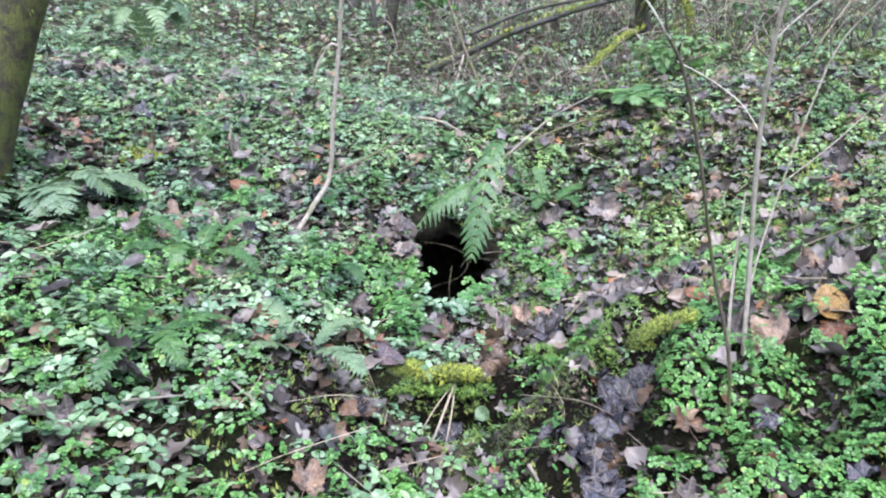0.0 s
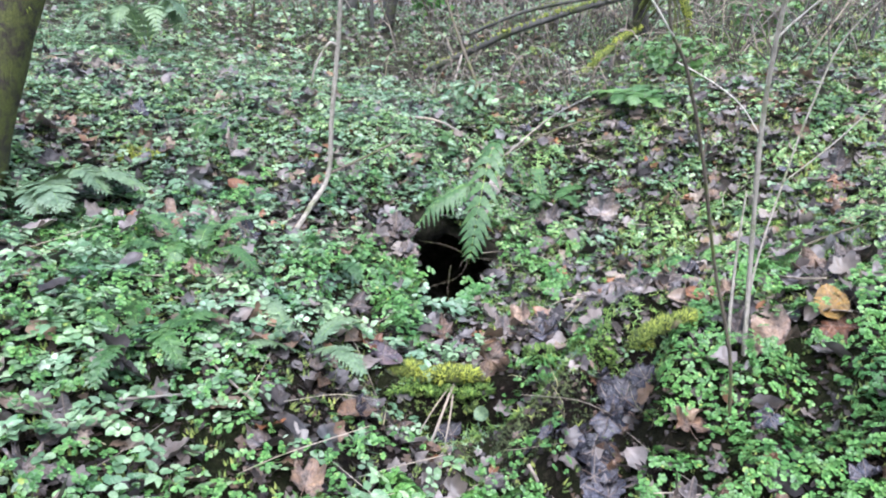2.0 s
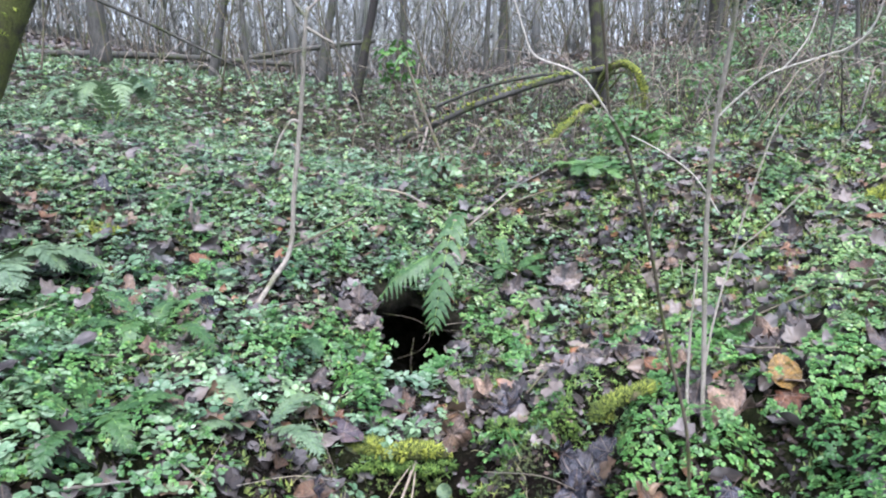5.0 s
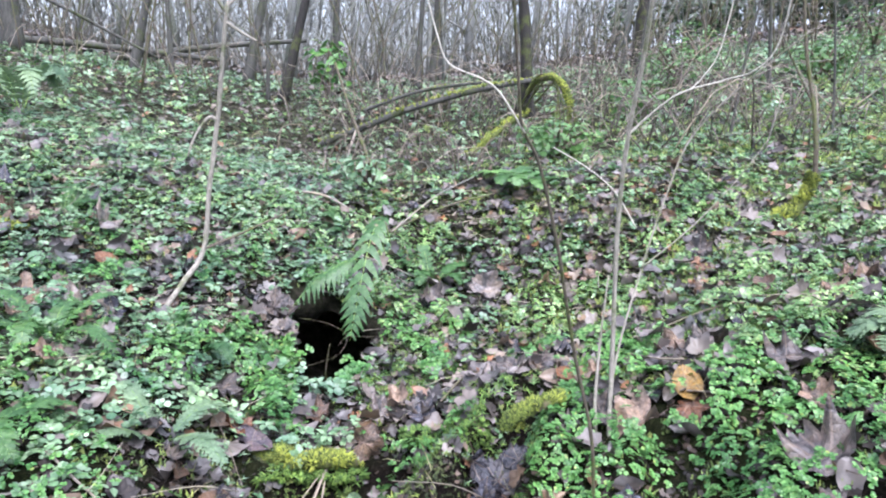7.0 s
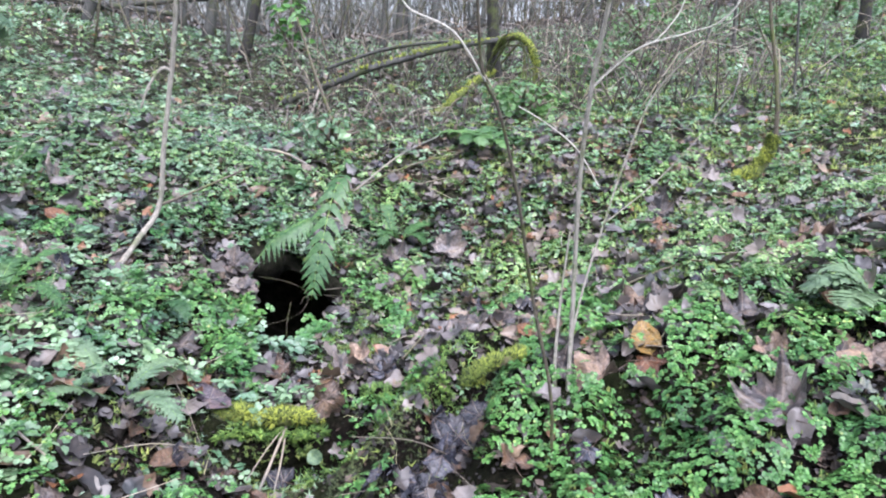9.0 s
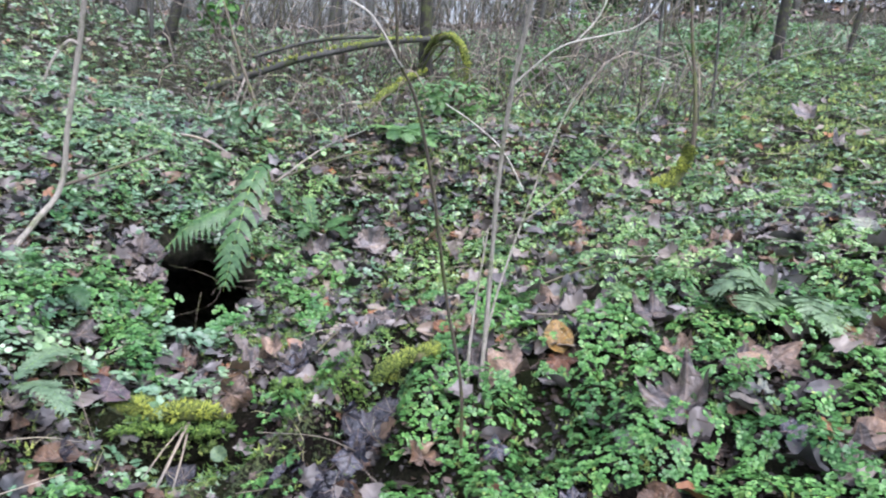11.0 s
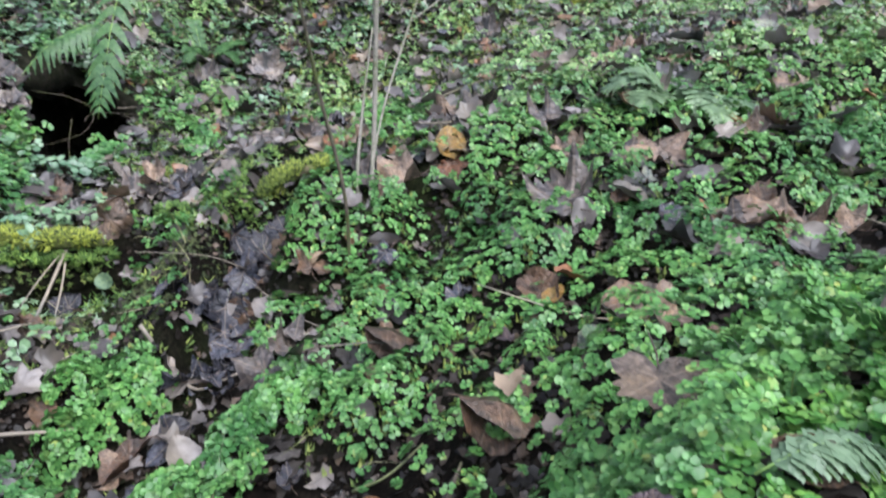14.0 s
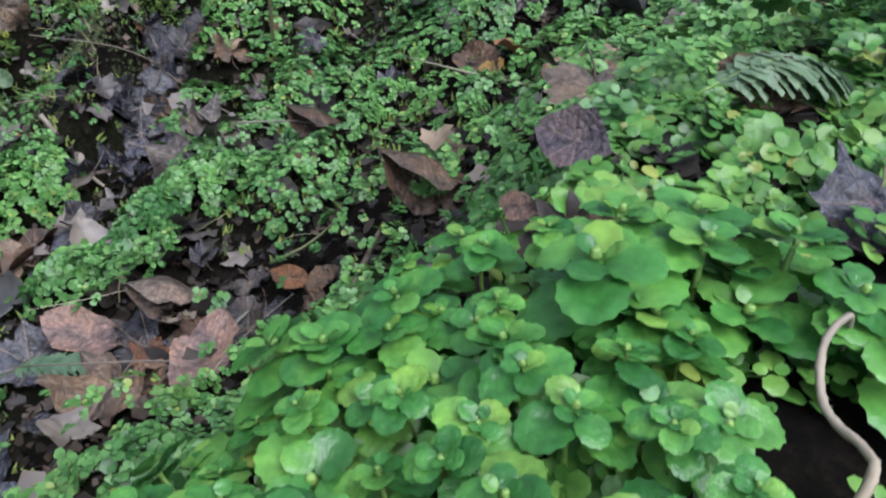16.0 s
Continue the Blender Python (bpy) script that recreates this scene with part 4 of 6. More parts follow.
tuft = join([rotated(moss_thread(), k * 1.3, 0.0, 1.0, (0.3 * np.cos(k * 2.4), 0.3 * np.sin(k * 2.4), 0)) for k in range(7)])
tuft = (tuft[0] * (1, 1, 1) + tuft[0][:, 2:3] * tuft[0] * (0.6, 0.6, 0), tuft[1])
moss_keep = lambda x, y: np.clip((blur_noise(x, y, 0.13, 31) * 0.7 + blur_noise(x, y, 0.04, 32) * 0.3 - 0.36) / 0.12, 0, 1) * 0.85 * (1 - 0.5 * litter_share(x, y)) * np.clip((y - 0.3) / 0.8, 0.35, 1)
fine_tuft = join([rotated(moss_thread(), k * 1.6, 0.0, 1.0, (0.3 * np.cos(k * 2.4), 0.3 * np.sin(k * 2.4), 0)) for k in range(4)])
mat_of("moss", "short yellow-green moss on the soil", "moss", MOSS_GROUND, [fine_tuft], scatter(rng, 18000, -1.6, 2.5, 0.1, 3.7, moss_keep),
       lambda x, y: rng.uniform(0.010, 0.024, len(x)), lambda x, y: 0 * x - 0.001, 0.3, rng)

mat_of("moss", "olive moss on the wet soil of the hollow, darkened for shade", "moss", MOSS_SHADED, [fine_tuft], scatter(rng, 9000, -0.3, 0.42, 1.40, 1.80, lambda x, y: np.clip(hollow_share(x, y) * 1.2, 0, 0.8) * np.clip((blur_noise(x, y, 0.06, 34) - 0.33) / 0.2, 0, 1)),
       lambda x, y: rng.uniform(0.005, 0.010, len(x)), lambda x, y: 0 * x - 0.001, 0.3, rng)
mat_of("moss", "bright green moss on the gully's wall", "moss", MOSS_GREEN, [fine_tuft], scatter(rng, 1300, 0.24, 0.46, 1.60, 1.84, lambda x, y: along(x, y, ((0.30, 1.73), (0.36, 1.70), (0.42, 1.72)), 0.045)),
       lambda x, y: rng.uniform(0.008, 0.018, len(x)), lambda x, y: 0 * x - 0.001, 0.3, rng)
mat_of("moss", "pale yellow-green moss and small plants on the rise", "moss", MOSS_GROUND, [fine_tuft],
       scatter(rng, 8000, 0.7, 4.8, 1.8, 5.8, lambda x, y: np.clip((blur_noise(x, y, 0.22, 33) - 0.33) / 0.15, 0, 1) * (1 - thicket(x, y))), lambda x, y: rng.uniform(0.020, 0.042, len(x)), lambda x, y: 0 * x, 0.3, rng)

# seedlings and short moss that knit the floor of the rise together
def sprout(rng):
    out = []
    for k in range(4):
        a = k * 1.6 + rng.normal(0, 0.3)
        c, d = np.array([np.cos(a), np.sin(a), 0]), np.array([-np.sin(a), np.cos(a), 0])
        out.append((np.array([c * 0.06 - d * 0.10, c * 0.06 + d * 0.10, c * rng.uniform(0.5, 0.8) + d * rng.normal(0, 0.15) + (0, 0, rng.uniform(0.05, 0.35))]), np.array([(0, 1, 2)])))
    return join(out)


sprouts = [sprout(rng) for _ in range(8)]
floor_keep = lambda x, y: np.clip((blur_noise(x, y, 0.20, 71) * 0.6 + blur_noise(x, y, 0.07, 72) * 0.4 - 0.30) / 0.2, 0, 1) * (1 - 0.75 * thicket(x, y)) * ((x > -0.72 * y - 0.2) & (x < 1.35 * y + 0.4))
for words, green, xs, ys, count in (("pale bluish seedlings covering the shaded bank", HERB_PALED, (-3.4, 0.4), (1.6, 5.2), 26000), ("yellow-green seedlings and moss on the rise", SAX_PALED, (0.2, 5.2), (1.6, 5.2), 30000),
                                    ("mossy green seedlings between the larger plants", MOSS_GROUND, (-1.8, 3.2), (1.5, 4.2), 14000), ("bright seedlings and moss on the shelf by the burrow", MOSS_GREEN, (0.05, 1.4), (1.65, 2.5), 7000)):
    mat_of("seedlings", words, "ground plants", green, sprouts, scatter(rng, count, *xs, *ys, floor_keep), lambda x, y: rng.uniform(0.012, 0.032, len(x)), lambda x, y: rng.uniform(0.004, 0.020, len(x)), 0.25, rng)


# grass blades
def blade(bend):
    s = np.linspace(0, 1, 5)
    c = np.stack([bend * s * s, 0 * s, s * (1 - 0.3 * bend * s)], 1)
    w = 0.012 * (1 - s * 0.95)
    v = np.concatenate([c + np.stack([0 * s, w, 0 * s], 1), c - np.stack([0 * s, w, 0 * s], 1)])
    f = [q for k in range(4) for q in ((k, k + 1, k + 6), (k, k + 6, k + 5))]
    return v, np.array(f)


mat_of("grass_blades", "thin green and yellowed grass blades", "grass", GRASS, [blade(0.4), blade(0.9), blade(1.5)],
       scatter(rng, 19000, -2.6, 5.5, 0.3, 7.0, lambda x, y: np.clip((blur_noise(x, y, 0.3, 41) - 0.35) * 2, 0.05, 1) * np.clip((y - 0.8) / 1.5, 0.15, 1)),
       lambda x, y: rng.uniform(0.035, 0.10, len(x)) * (1 + 0.1 * y), lambda x, y: 0 * x, 0.45, rng)

# dry stalks lying over the plants
def stalk(bend):
    return tube([(-0.5, 0, 0), (-0.1, 0.06 * bend, 0.02), (0.5, -0.05 * bend, 0.0)], 0.006, 0.003, 4, 7)


mat_of("dry_stalks", "thin dry straw stalks lying over the plants", "dry stalks", STRAW, [stalk(0.3), stalk(1.0), stalk(-0.8), stalk(2.0)],
       scatter(rng, 760, -2.0, 3.6, 0.5, 5.0, lambda x, y: np.where((x < 0.1) | (y > 2.4), 0.85, 0.4)), lambda x, y: rng.uniform(0.10, 0.34, len(x)), lambda x, y: rng.uniform(0.028, 0.06, len(x)), 0.16, rng)

def crumb(rng):
    """A bit of rotted leaf or bark: a bent five-sided flake."""
    a = np.arange(5) * 1.26 + rng.uniform(0, 0.6, 5)
    r = rng.uniform(0.25, 0.6, 5)
    v = np.stack([r * np.cos(a) * 1.4, r * np.sin(a), rng.normal(0, 0.12, 5)], 1)
    return v, np.array([(0, 1, 2), (0, 2, 3), (0, 3, 4)])


# leaf litter, joined: the many that nobody counts
dead_shapes = [lobed_leaf(rng, rng.uniform(-0.2, 0.5), rng.uniform(-0.15, 0.5), 1.3, False, (1.0, 0.55), LOBES[::2]) for _ in range(9)] + [oval_leaf(rng, rng.uniform(0, 0.4), rng.uniform(0.1, 0.7), False) for _ in range(3)]
lit_keep = lambda x, y: (1 - on_cushion(x, y)) * (1 - ((x > 0.05) & (x < 0.6) & (y < 0.85)) * 0.8) * np.clip(0.70 + 0.8 * litter_share(x, y) - 3.2 * (wild(x, y) - 0.32), 0.16, 1) * np.where(near_edge(x, y), 0.1, 1) * np.where((y < 0.62) & (x > 0.38), 0.15, 1) * np.where((y < 1.35) & (x > 0.5), 0.6, 1)
mat_of("leaf_litter", "brown and grey fallen leaves lying between the plants", "fallen leaves", LITTER, dead_shapes,
       scatter(rng, 8800, -2.0, 2.5, 0.3, 3.8, lambda x, y: lit_keep(x, y) * (1 - 0.75 * bed_share(x, y)) * (1 - 0.9 * hollow_share(x, y)) * ((x > -0.72 * y - 0.2) & (x < 1.35 * y + 0.5))), lambda x, y: rng.uniform(0.042, 0.100, len(x)), lambda x, y: rng.uniform(0.004, 0.028, len(x)) + dome(x, y) * (sax_keep(x, y) > 0.4) * (rng.rand(len(x)) < np.where(y < 1.35, 0.22, 0.5)), 0.36, rng)
scraps = [scrap_leaf(rng) for _ in range(8)]
mat_of("leaf_litter", "brown fallen leaves covering the far forest floor", "fallen leaves", LITTER, scraps,
       scatter(rng, 12000, -5.0, 8.0, 2.6, 9.5, lambda x, y: np.clip(0.30 + 0.7 * litter_share(x, y), 0, 1) * ((y > 3.6) | (x > 2.6))), lambda x, y: rng.uniform(0.03, 0.075, len(x)), lambda x, y: rng.uniform(0.004, 0.025, len(x)), 0.35, rng)
mat_of("leaf_litter", "crumbled brown leaves matted between the plants", "fallen leaves", LITTER, scraps,
       scatter(rng, 13000, -1.9, 2.6, 1.5, 3.7, lambda x, y: (1 - 0.8 * bed_share(x, y)) * (1 - 0.9 * hollow_share(x, y)) * ((x > -0.72 * y - 0.2) & (x < 1.35 * y + 0.3)) * np.clip(0.35 + 0.6 * litter_share(x, y), 0, 1)), lambda x, y: rng.uniform(0.025, 0.06, len(x)), lambda x, y: rng.uniform(0.002, 0.02, len(x)), 0.30, rng)
mat_of("leaf_litter", "brown fallen leaves deep in the wood", "fallen leaves", LITTER, [crumb(rng) for _ in range(6)],
       scatter(rng, 7000, -12.0, 16.0, 9.5, 20.0, lambda x, y: np.full(len(x), 0.8)), lambda x, y: rng.uniform(0.12, 0.24, len(x)), lambda x, y: rng.uniform(0.01, 0.04, len(x)), 0.28, rng)
mat_of("leaf_litter", "small dark scraps of rotted leaf on the soil", "fallen leaves", MOULD, scraps,
       scatter(rng, 6500, -1.2, 1.8, 0.15, 2.6, lambda x, y: 0.95 - 0.85 * bed_share(x, y)), lambda x, y: rng.uniform(0.010, 0.040, len(x)), lambda x, y: rng.uniform(0.001, 0.010, len(x)), 0.40, rng)


mat_of("soil_crumbs", "dark crumbs of rotted leaf and bark on the soil", "leaf mould", MOULD, [crumb(rng) for _ in range(12)],
       scatter(rng, 30000, -1.3, 1.9, 0.1, 2.6, lambda x, y: np.clip(1.0 - 2.2 * np.clip(wild(x, y) - 0.42, 0, 1), 0.1, 1)), lambda x, y: rng.uniform(0.005, 0.022, len(x)), lambda x, y: rng.uniform(0.0, 0.006, len(x)), 0.45, rng)


# the same floor going on round about
beyond = lambda x, y: np.clip(np.maximum.reduce([(-1.45 - x) / 0.4, (x - 2.1) / 0.4, (0.15 - y) / 0.15]), 0, 1) * (np.hypot(x - 0.2, y - 0.05) > 0.55)
mat_of("saxifrage_carpet", "green ground plants on the banks round about", "ground plants", SAX, far_heads,
       scatter(rng, 6000, -6.5, 7.5, -4.5, 3.6, lambda x, y: beyond(x, y) * np.clip((blur_noise(x, y, 0.35, 51) - 0.30) / 0.2, 0, 1)), lambda x, y: rng.uniform(0.022, 0.050, len(x)), lambda x, y: rng.uniform(0.005, 0.03, len(x)), 0.3, rng)
mat_of("leaf_litter", "fallen leaves on the banks round about", "fallen leaves", LITTER, [crumb(rng) for _ in range(10)],
       scatter(rng, 9000, -6.5, 7.5, -4.5, 3.6, lambda x, y: beyond(x, y) * 0.8), lambda x, y: rng.uniform(0.04, 0.10, len(x)), lambda x, y: rng.uniform(0.002, 0.02, len(x)), 0.3, rng)


# ---- fallen leaves that can be told apart ----
WORDS = {"orange": "rust-orange fallen leaf curled on the plants", "tan": "dry tan sycamore leaf crumpled on the plants", "grey": "wet grey-brown sycamore leaf lying flat",
         "dark": "blackened wet sycamore leaf in the gully", "brown": "dark brown curled leaf on the carpet", "ochre": "ochre-yellow fallen leaf standing on edge",
         "pale": "pale grey-green upturned fallen leaf", "mauve": "smooth mauve-grey fallen leaf on edge", "pink": "pinkish-brown fallen leaf with toothed rim"}


def leaf_mesh(kind, k):
    r = np.random.RandomState(100 + k)
    if kind == "ochre" or kind in ("brown", "orange", "mauve", "pink", "pale") and k % 2 == 0:
        curl = r.uniform(0.1, 0.6)
        v, f = oval_leaf(r, curl, r.uniform(0.1, 0.8), False)
        v = v * (1, 1.1, 1)
        stalk = tube([(-0.48, 0, curl * 0.23), (-0.55, 0.01, curl * 0.27), (-0.64, 0.02, curl * 0.3)], 0.010, 0.006, 4, 4)
    else:
        v, f = lobed_leaf(r, r.uniform(-0.1, 0.8), r.uniform(-0.1, 0.6), 1.6, False, (1.0, 0.86, 0.70, 0.52, 0.35, 0.18))
        stalk = tube([(0.02, 0, -0.012), (-0.22, 0.02, -0.005), (-0.45, -0.03, 0.03)], 0.010, 0.006, 4, 5)
    return mesh_of("fallen_leaf", v, f, DEAD[kind]), mesh_of("leaf_stalk", *stalk, STALK)


SHAPES = {c: [leaf_mesh(c, 7 * n + k) for k in range(7)] for n, c in enumerate(DEAD)}


def on_top(x, y):
    """How far the plants lift a leaf that lies on them."""
    return dome(x, y) * (sax_keep(x, y) > 0.4) * 0.7


def lay_leaf(kind, x, y, w, r, lift=0.022, placed=False):
    blade, stalk = SHAPES[kind][1 if kind == "pink" else r.randint(7)]
    ob = new("fallen_leaf", blade)
    x, y = np.array([x]), np.array([y])
    up = normal(x, y) * (1, 1, 1.3) + (np.array([-0.05, -0.35, 0.0]) if placed else 0)
    m = turns_of(up, r.uniform(0, 6.28, 1), [(0.40 if kind == "dark" else 0.18) if placed else 0.32], r)[0]
    ob.matrix_world = Matrix.Translation((x[0], y[0], float(lay(x, y)[0] + (0 if placed else on_top(x, y)[0])) + lift)) @ Matrix(m.tolist()).to_4x4() @ Matrix.Diagonal((w, w, w, 1))
    part("leaf_stalk", stalk, STALK, ob)
    return tagged(ob, WORDS[kind], "fallen leaf", "fallen leaves")


lr = np.random.RandomState(12)
for kind, rows in LEAVES.items():
    for x, y, w in rows:
        lay_leaf(kind, x, y, w, lr, 0.026 if y > 0.4 else 0.012, True)
for x, y, w in MORE:
    lay_leaf("grey", x, y, w, lr, 0.020)
# the heap at the foot of the near bank
for c, x, y, w, lift in (("dark", 0.30, 0.70, 0.09, 0.008), ("brown", 0.37, 0.70, 0.08, 0.008), ("dark", 0.43, 0.66, 0.07, 0.008), ("brown", 0.30, 0.62, 0.08, 0.008), ("dark", 0.20, 0.62, 0.08, 0.006), ("brown", 0.42, 0.58, 0.06, 0.010),
                         ("pink", 0.233, 0.737, 0.105, 0.030), ("pink", 0.349, 0.588, 0.120, 0.032), ("tan", 0.255, 0.637, 0.140, 0.028), ("grey", 0.404, 0.634, 0.085, 0.022), ("grey", 0.427, 0.725, 0.065, 0.022), ("orange", 0.461, 0.670, 0.050, 0.026),
                         ("brown", 0.488, 0.624, 0.050, 0.020), ("brown", 0.470, 0.590, 0.050, 0.020), ("dark", 0.166, 0.749, 0.105, 0.014), ("dark", 0.386, 0.805, 0.060, 0.016), ("tan", 0.158, 1.050, 0.110, 0.016), ("brown", 0.082, 0.789, 0.110, 0.012),
                         ("grey", 0.069, 0.893, 0.080, 0.012), ("orange", 0.300, 0.668, 0.060, 0.014), ("brown", 0.20, 0.50, 0.080, 0.012), ("dark", 0.14, 0.54, 0.090, 0.012), ("orange", 0.400, 0.560, 0.045, 0.014)):
    lay_leaf(c, x, y, w, lr, lift, True)
for k in range(24):
    line = ((0.53, 1.67), (0.44, 1.58), (0.37, 1.46), (0.37, 1.34), (0.28, 1.16))
    s = lr.uniform(0, 3.999)
    (a, b), (c, d) = line[int(s)], line[int(s) + 1]
    u = s - int(s)
    lay_leaf(("dark", "grey", "dark", "brown")[k % 4], a + (c - a) * u + lr.normal(0, 0.035), b + (d - b) * u + lr.normal(0, 0.035), lr.uniform(0.06, 0.105), lr, lr.uniform(0.005, 0.025))
# a smooth leaf stood on edge, and others propped at the near bank
hr = np.random.RandomState(77)
HERO = {"bark": mesh_of("fallen_leaf", *lobed_leaf(hr, -0.15, 0.12, 0.8), BROWNED), "arch": mesh_of("fallen_leaf", *oval_leaf(hr, 0.5, 1.9, False), DEAD["brown"]), "shell": mesh_of("fallen_leaf", *oval_leaf(hr, 0.7, 1.5, False), DEAD["tan"])}
for kind, at, face, w in (("mauve", (0.466, 0.247, 0.437), (-0.35, -0.28, 0.45), 0.036), ("pink", (0.390, 0.176, 0.458), (-0.3, -0.5, 0.3), 0.0125), ("brown", (0.418, 0.166, 0.446), (-0.2, -0.2, 0.5), 0.026),
                          ("bark", (0.635, 0.440, 0.366), (-0.2, -0.40, 1.0), 0.115), ("arch", (0.602, 0.650, 0.192), (-0.45, -0.62, 0.30), 0.105), ("arch", (0.578, 0.985, 0.085), (-0.40, -0.70, 0.45), 0.085),
                          ("mauve", (0.512, 0.137, 0.456), (-0.15, -0.15, 0.5), 0.034), ("shell", (0.335, 0.775, -0.040), (-0.4, -0.7, 0.4), 0.105),
                          ("brown", (0.562, 0.240, 0.462), (-0.35, -0.45, 0.5), 0.046)):
    m = turns_of(np.array([face]), np.array([-1.96 if kind == "bark" else 2.2]), [0.05], lr)[0]
    if kind in ("arch", "shell"):
        m = turns_of(np.array([(-0.30, -0.85, -0.35)]), np.array([0.35]), [0.0], lr)[0]
    ob = new("fallen_leaf", HERO[kind] if kind in HERO else SHAPES[kind][1 if kind in ("pink", "brown") else 0][0])
    part("leaf_stalk", SHAPES["grey"][1][1] if kind == "bark" else SHAPES["ochre"][0][1], STALK, ob)
    ob.matrix_world = Matrix.Translation(at) @ Matrix(m.tolist()).to_4x4() @ Matrix.Diagonal((w, w * (1.3 if kind in ("mauve", "pale", "pink") else 1.0), w * (0.35 if kind == "bark" else 1), 1))
    tagged(ob, {"bark": "large brown-grey sycamore leaf with dark veins", "arch": "brown leaf curled over with a pale rim", "shell": "dry tan leaf curled into a shell on the heap"}.get(kind) or WORDS[kind], "fallen leaf", "fallen leaves")
kinds = ["grey"] * 7 + ["tan"] * 5 + ["dark"] * 3 + ["brown"] * 5
xs, ys = scatter(lr, 900, -1.6, 2.2, 0.6, 3.8, lambda x, y: np.clip(0.12 + 0.6 * litter_share(x, y), 0, 1) * ((y > 0.9) | (x < 0.05)) * (1 - on_cushion(x, y)))
for x, y in list(zip(xs, ys))[:200]:
    lay_leaf("dark" if bed_share(x, y) > 0.25 else kinds[lr.randint(len(kinds))], x, y, lr.uniform(0.06, 0.115), lr, lr.uniform(0.008, 0.03))


# ---- saxifrage plants on the near bank, each with its stem, leaves and bud ----
def sax_plant(rng, size):
    ob = thing("saxifrage_plant", "fresh green saxifrage rosette with scalloped leaves and a pale bud", "plant", "saxifrage plants on the near bank")
    part("stem", tube([(0, 0, -1.5 * size), (0.1 * size, 0, -0.8 * size), (0, 0, 0.1 * size)], 0.06 * size, 0.05 * size, 5, 5), SAX_BUD, ob)
    for k in range(5):
        s = size * (0.98, 0.90, 0.66, 0.44, 0.28)[k] * rng.uniform(0.85, 1.15)
        for side in (0, 1):
            yaw = k * np.pi / 2 + side * np.pi + rng.normal(0, 0.25) + 0.5 * (k == 0)
            lift = rng.normal((-0.15, -0.02, 0.12, 0.30, 0.55)[k], 0.13)
            z = (-0.42, 0.0, 0.11, 0.18, 0.24)[k] * size
            v, f = rotated(round_leaf(26 if k < 3 else 18, 0.04, rng.uniform(0.03, 0.14), 0.05), yaw, lift, s, (0.08 * size * np.cos(yaw), 0.08 * size * np.sin(yaw), z))
            part("leaf", (v, f), SAX_NEAR, ob)
    for k in range(3):
        a = k * 2.1
        c = np.array([0.05 * np.cos(a), 0.05 * np.sin(a), 0.26]) * size
        if k == 0:
            part("bud", tube([c + (0, 0, -0.05 * size), c, c + (0, 0, 0.05 * size)], 0.085 * size, 0.05 * size, 8, 5), SAX_BUD, ob, "pale yellow-green bud")
    return ob


pr = np.random.RandomState(21)
models = [sax_plant(pr, 0.0128) for _ in range(8)]
spots = []
for x, y in zip(pr.uniform(0.22, 0.68, 9000), pr.uniform(0.0, 0.31, 9000)):
    if near_big(np.array(x), np.array(y)) and all((x - a) ** 2 + (y - b) ** 2 > 0.0124 ** 2 for a, b in spots):
        spots.append((x, y))
used = 0
bare = ((0.388, 0.170, 0.016), (0.43, 0.16, 0.018), (0.53, 0.31, 0.035), (0.49, 0.115, 0.026), (0.525, 0.14, 0.032), (0.61, 0.27, 0.03), (0.395, 0.060, 0.014), (0.405, 0.076, 0.013), (0.42, 0.085, 0.013), (0.42, 0.03, 0.03), (0.405, 0.050, 0.020), (0.425, 0.066, 0.018))
for k, (x, y) in enumerate(spots):
    if any((x - a) ** 2 + (y - b) ** 2 < r * r for a, b, r in bare):
        continue
    n = normal(np.array([x]), np.array([y]))
    m = turns_of(n * (0.7, 0.7, 1) + (-0.02, -0.05, 0.35), pr.uniform(0, 6.28, 1), [0.16], pr)[0]
    s = pr.choice([0.7, 0.9, 1.1, 1.3]) * pr.uniform(0.85, 1.15)
    pm = Matrix.Translation((x, y, float(lay(x, y)) + pr.uniform(0.012, 0.036))) @ Matrix(m.tolist()).to_4x4() @ Matrix.Diagonal((s, s, s, 1))
    if used < 8:
        models[used].matrix_world = pm
    else:
        copy_thing(models[used % 8], pm)
    used += 1


# ---- ferns ----
def fern(name_label, lines, width, pairs, material, seed, sag=0.15):
    r = np.random.RandomState(seed)
    ob = thing("fern", name_label, "fern", "ferns")
    for k, line in enumerate(lines):
        blades, rib = frond(line, (width[k] if isinstance(width, tuple) else width) * r.uniform(0.85, 1.1), pairs, r, sag[k] if isinstance(sag, tuple) else sag)
        part("midrib", rib, SAX_BUD, part("frond", blades, material, ob))
    return ob


def crown(x, y, reach, count, seed, rise=0.5, turn=(0, 6.28)):
    """Fronds that arch out from one root."""
    r = np.random.RandomState(seed)
    z = float(lay(x, y))
    out = []
    for k in range(count):
        a = turn[0] + (turn[1] - turn[0]) * (k + 0.5) / count + r.normal(0, 0.15)
        d, h = reach * r.uniform(0.75, 1.1), reach * rise * r.uniform(0.7, 1.2)
        ca, sa = np.cos(a), np.sin(a)
        far = max(z + h * 0.45, float(lay(x + ca * d, y + sa * d)) + 0.03)
        out.append([(x, y, z), (x + ca * d * 0.35, y + sa * d * 0.35, z + h * 0.8), (x + ca * d * 0.7, y + sa * d * 0.7, max(z + h, far)), (x + ca * d, y + sa * d, far)])
    return out


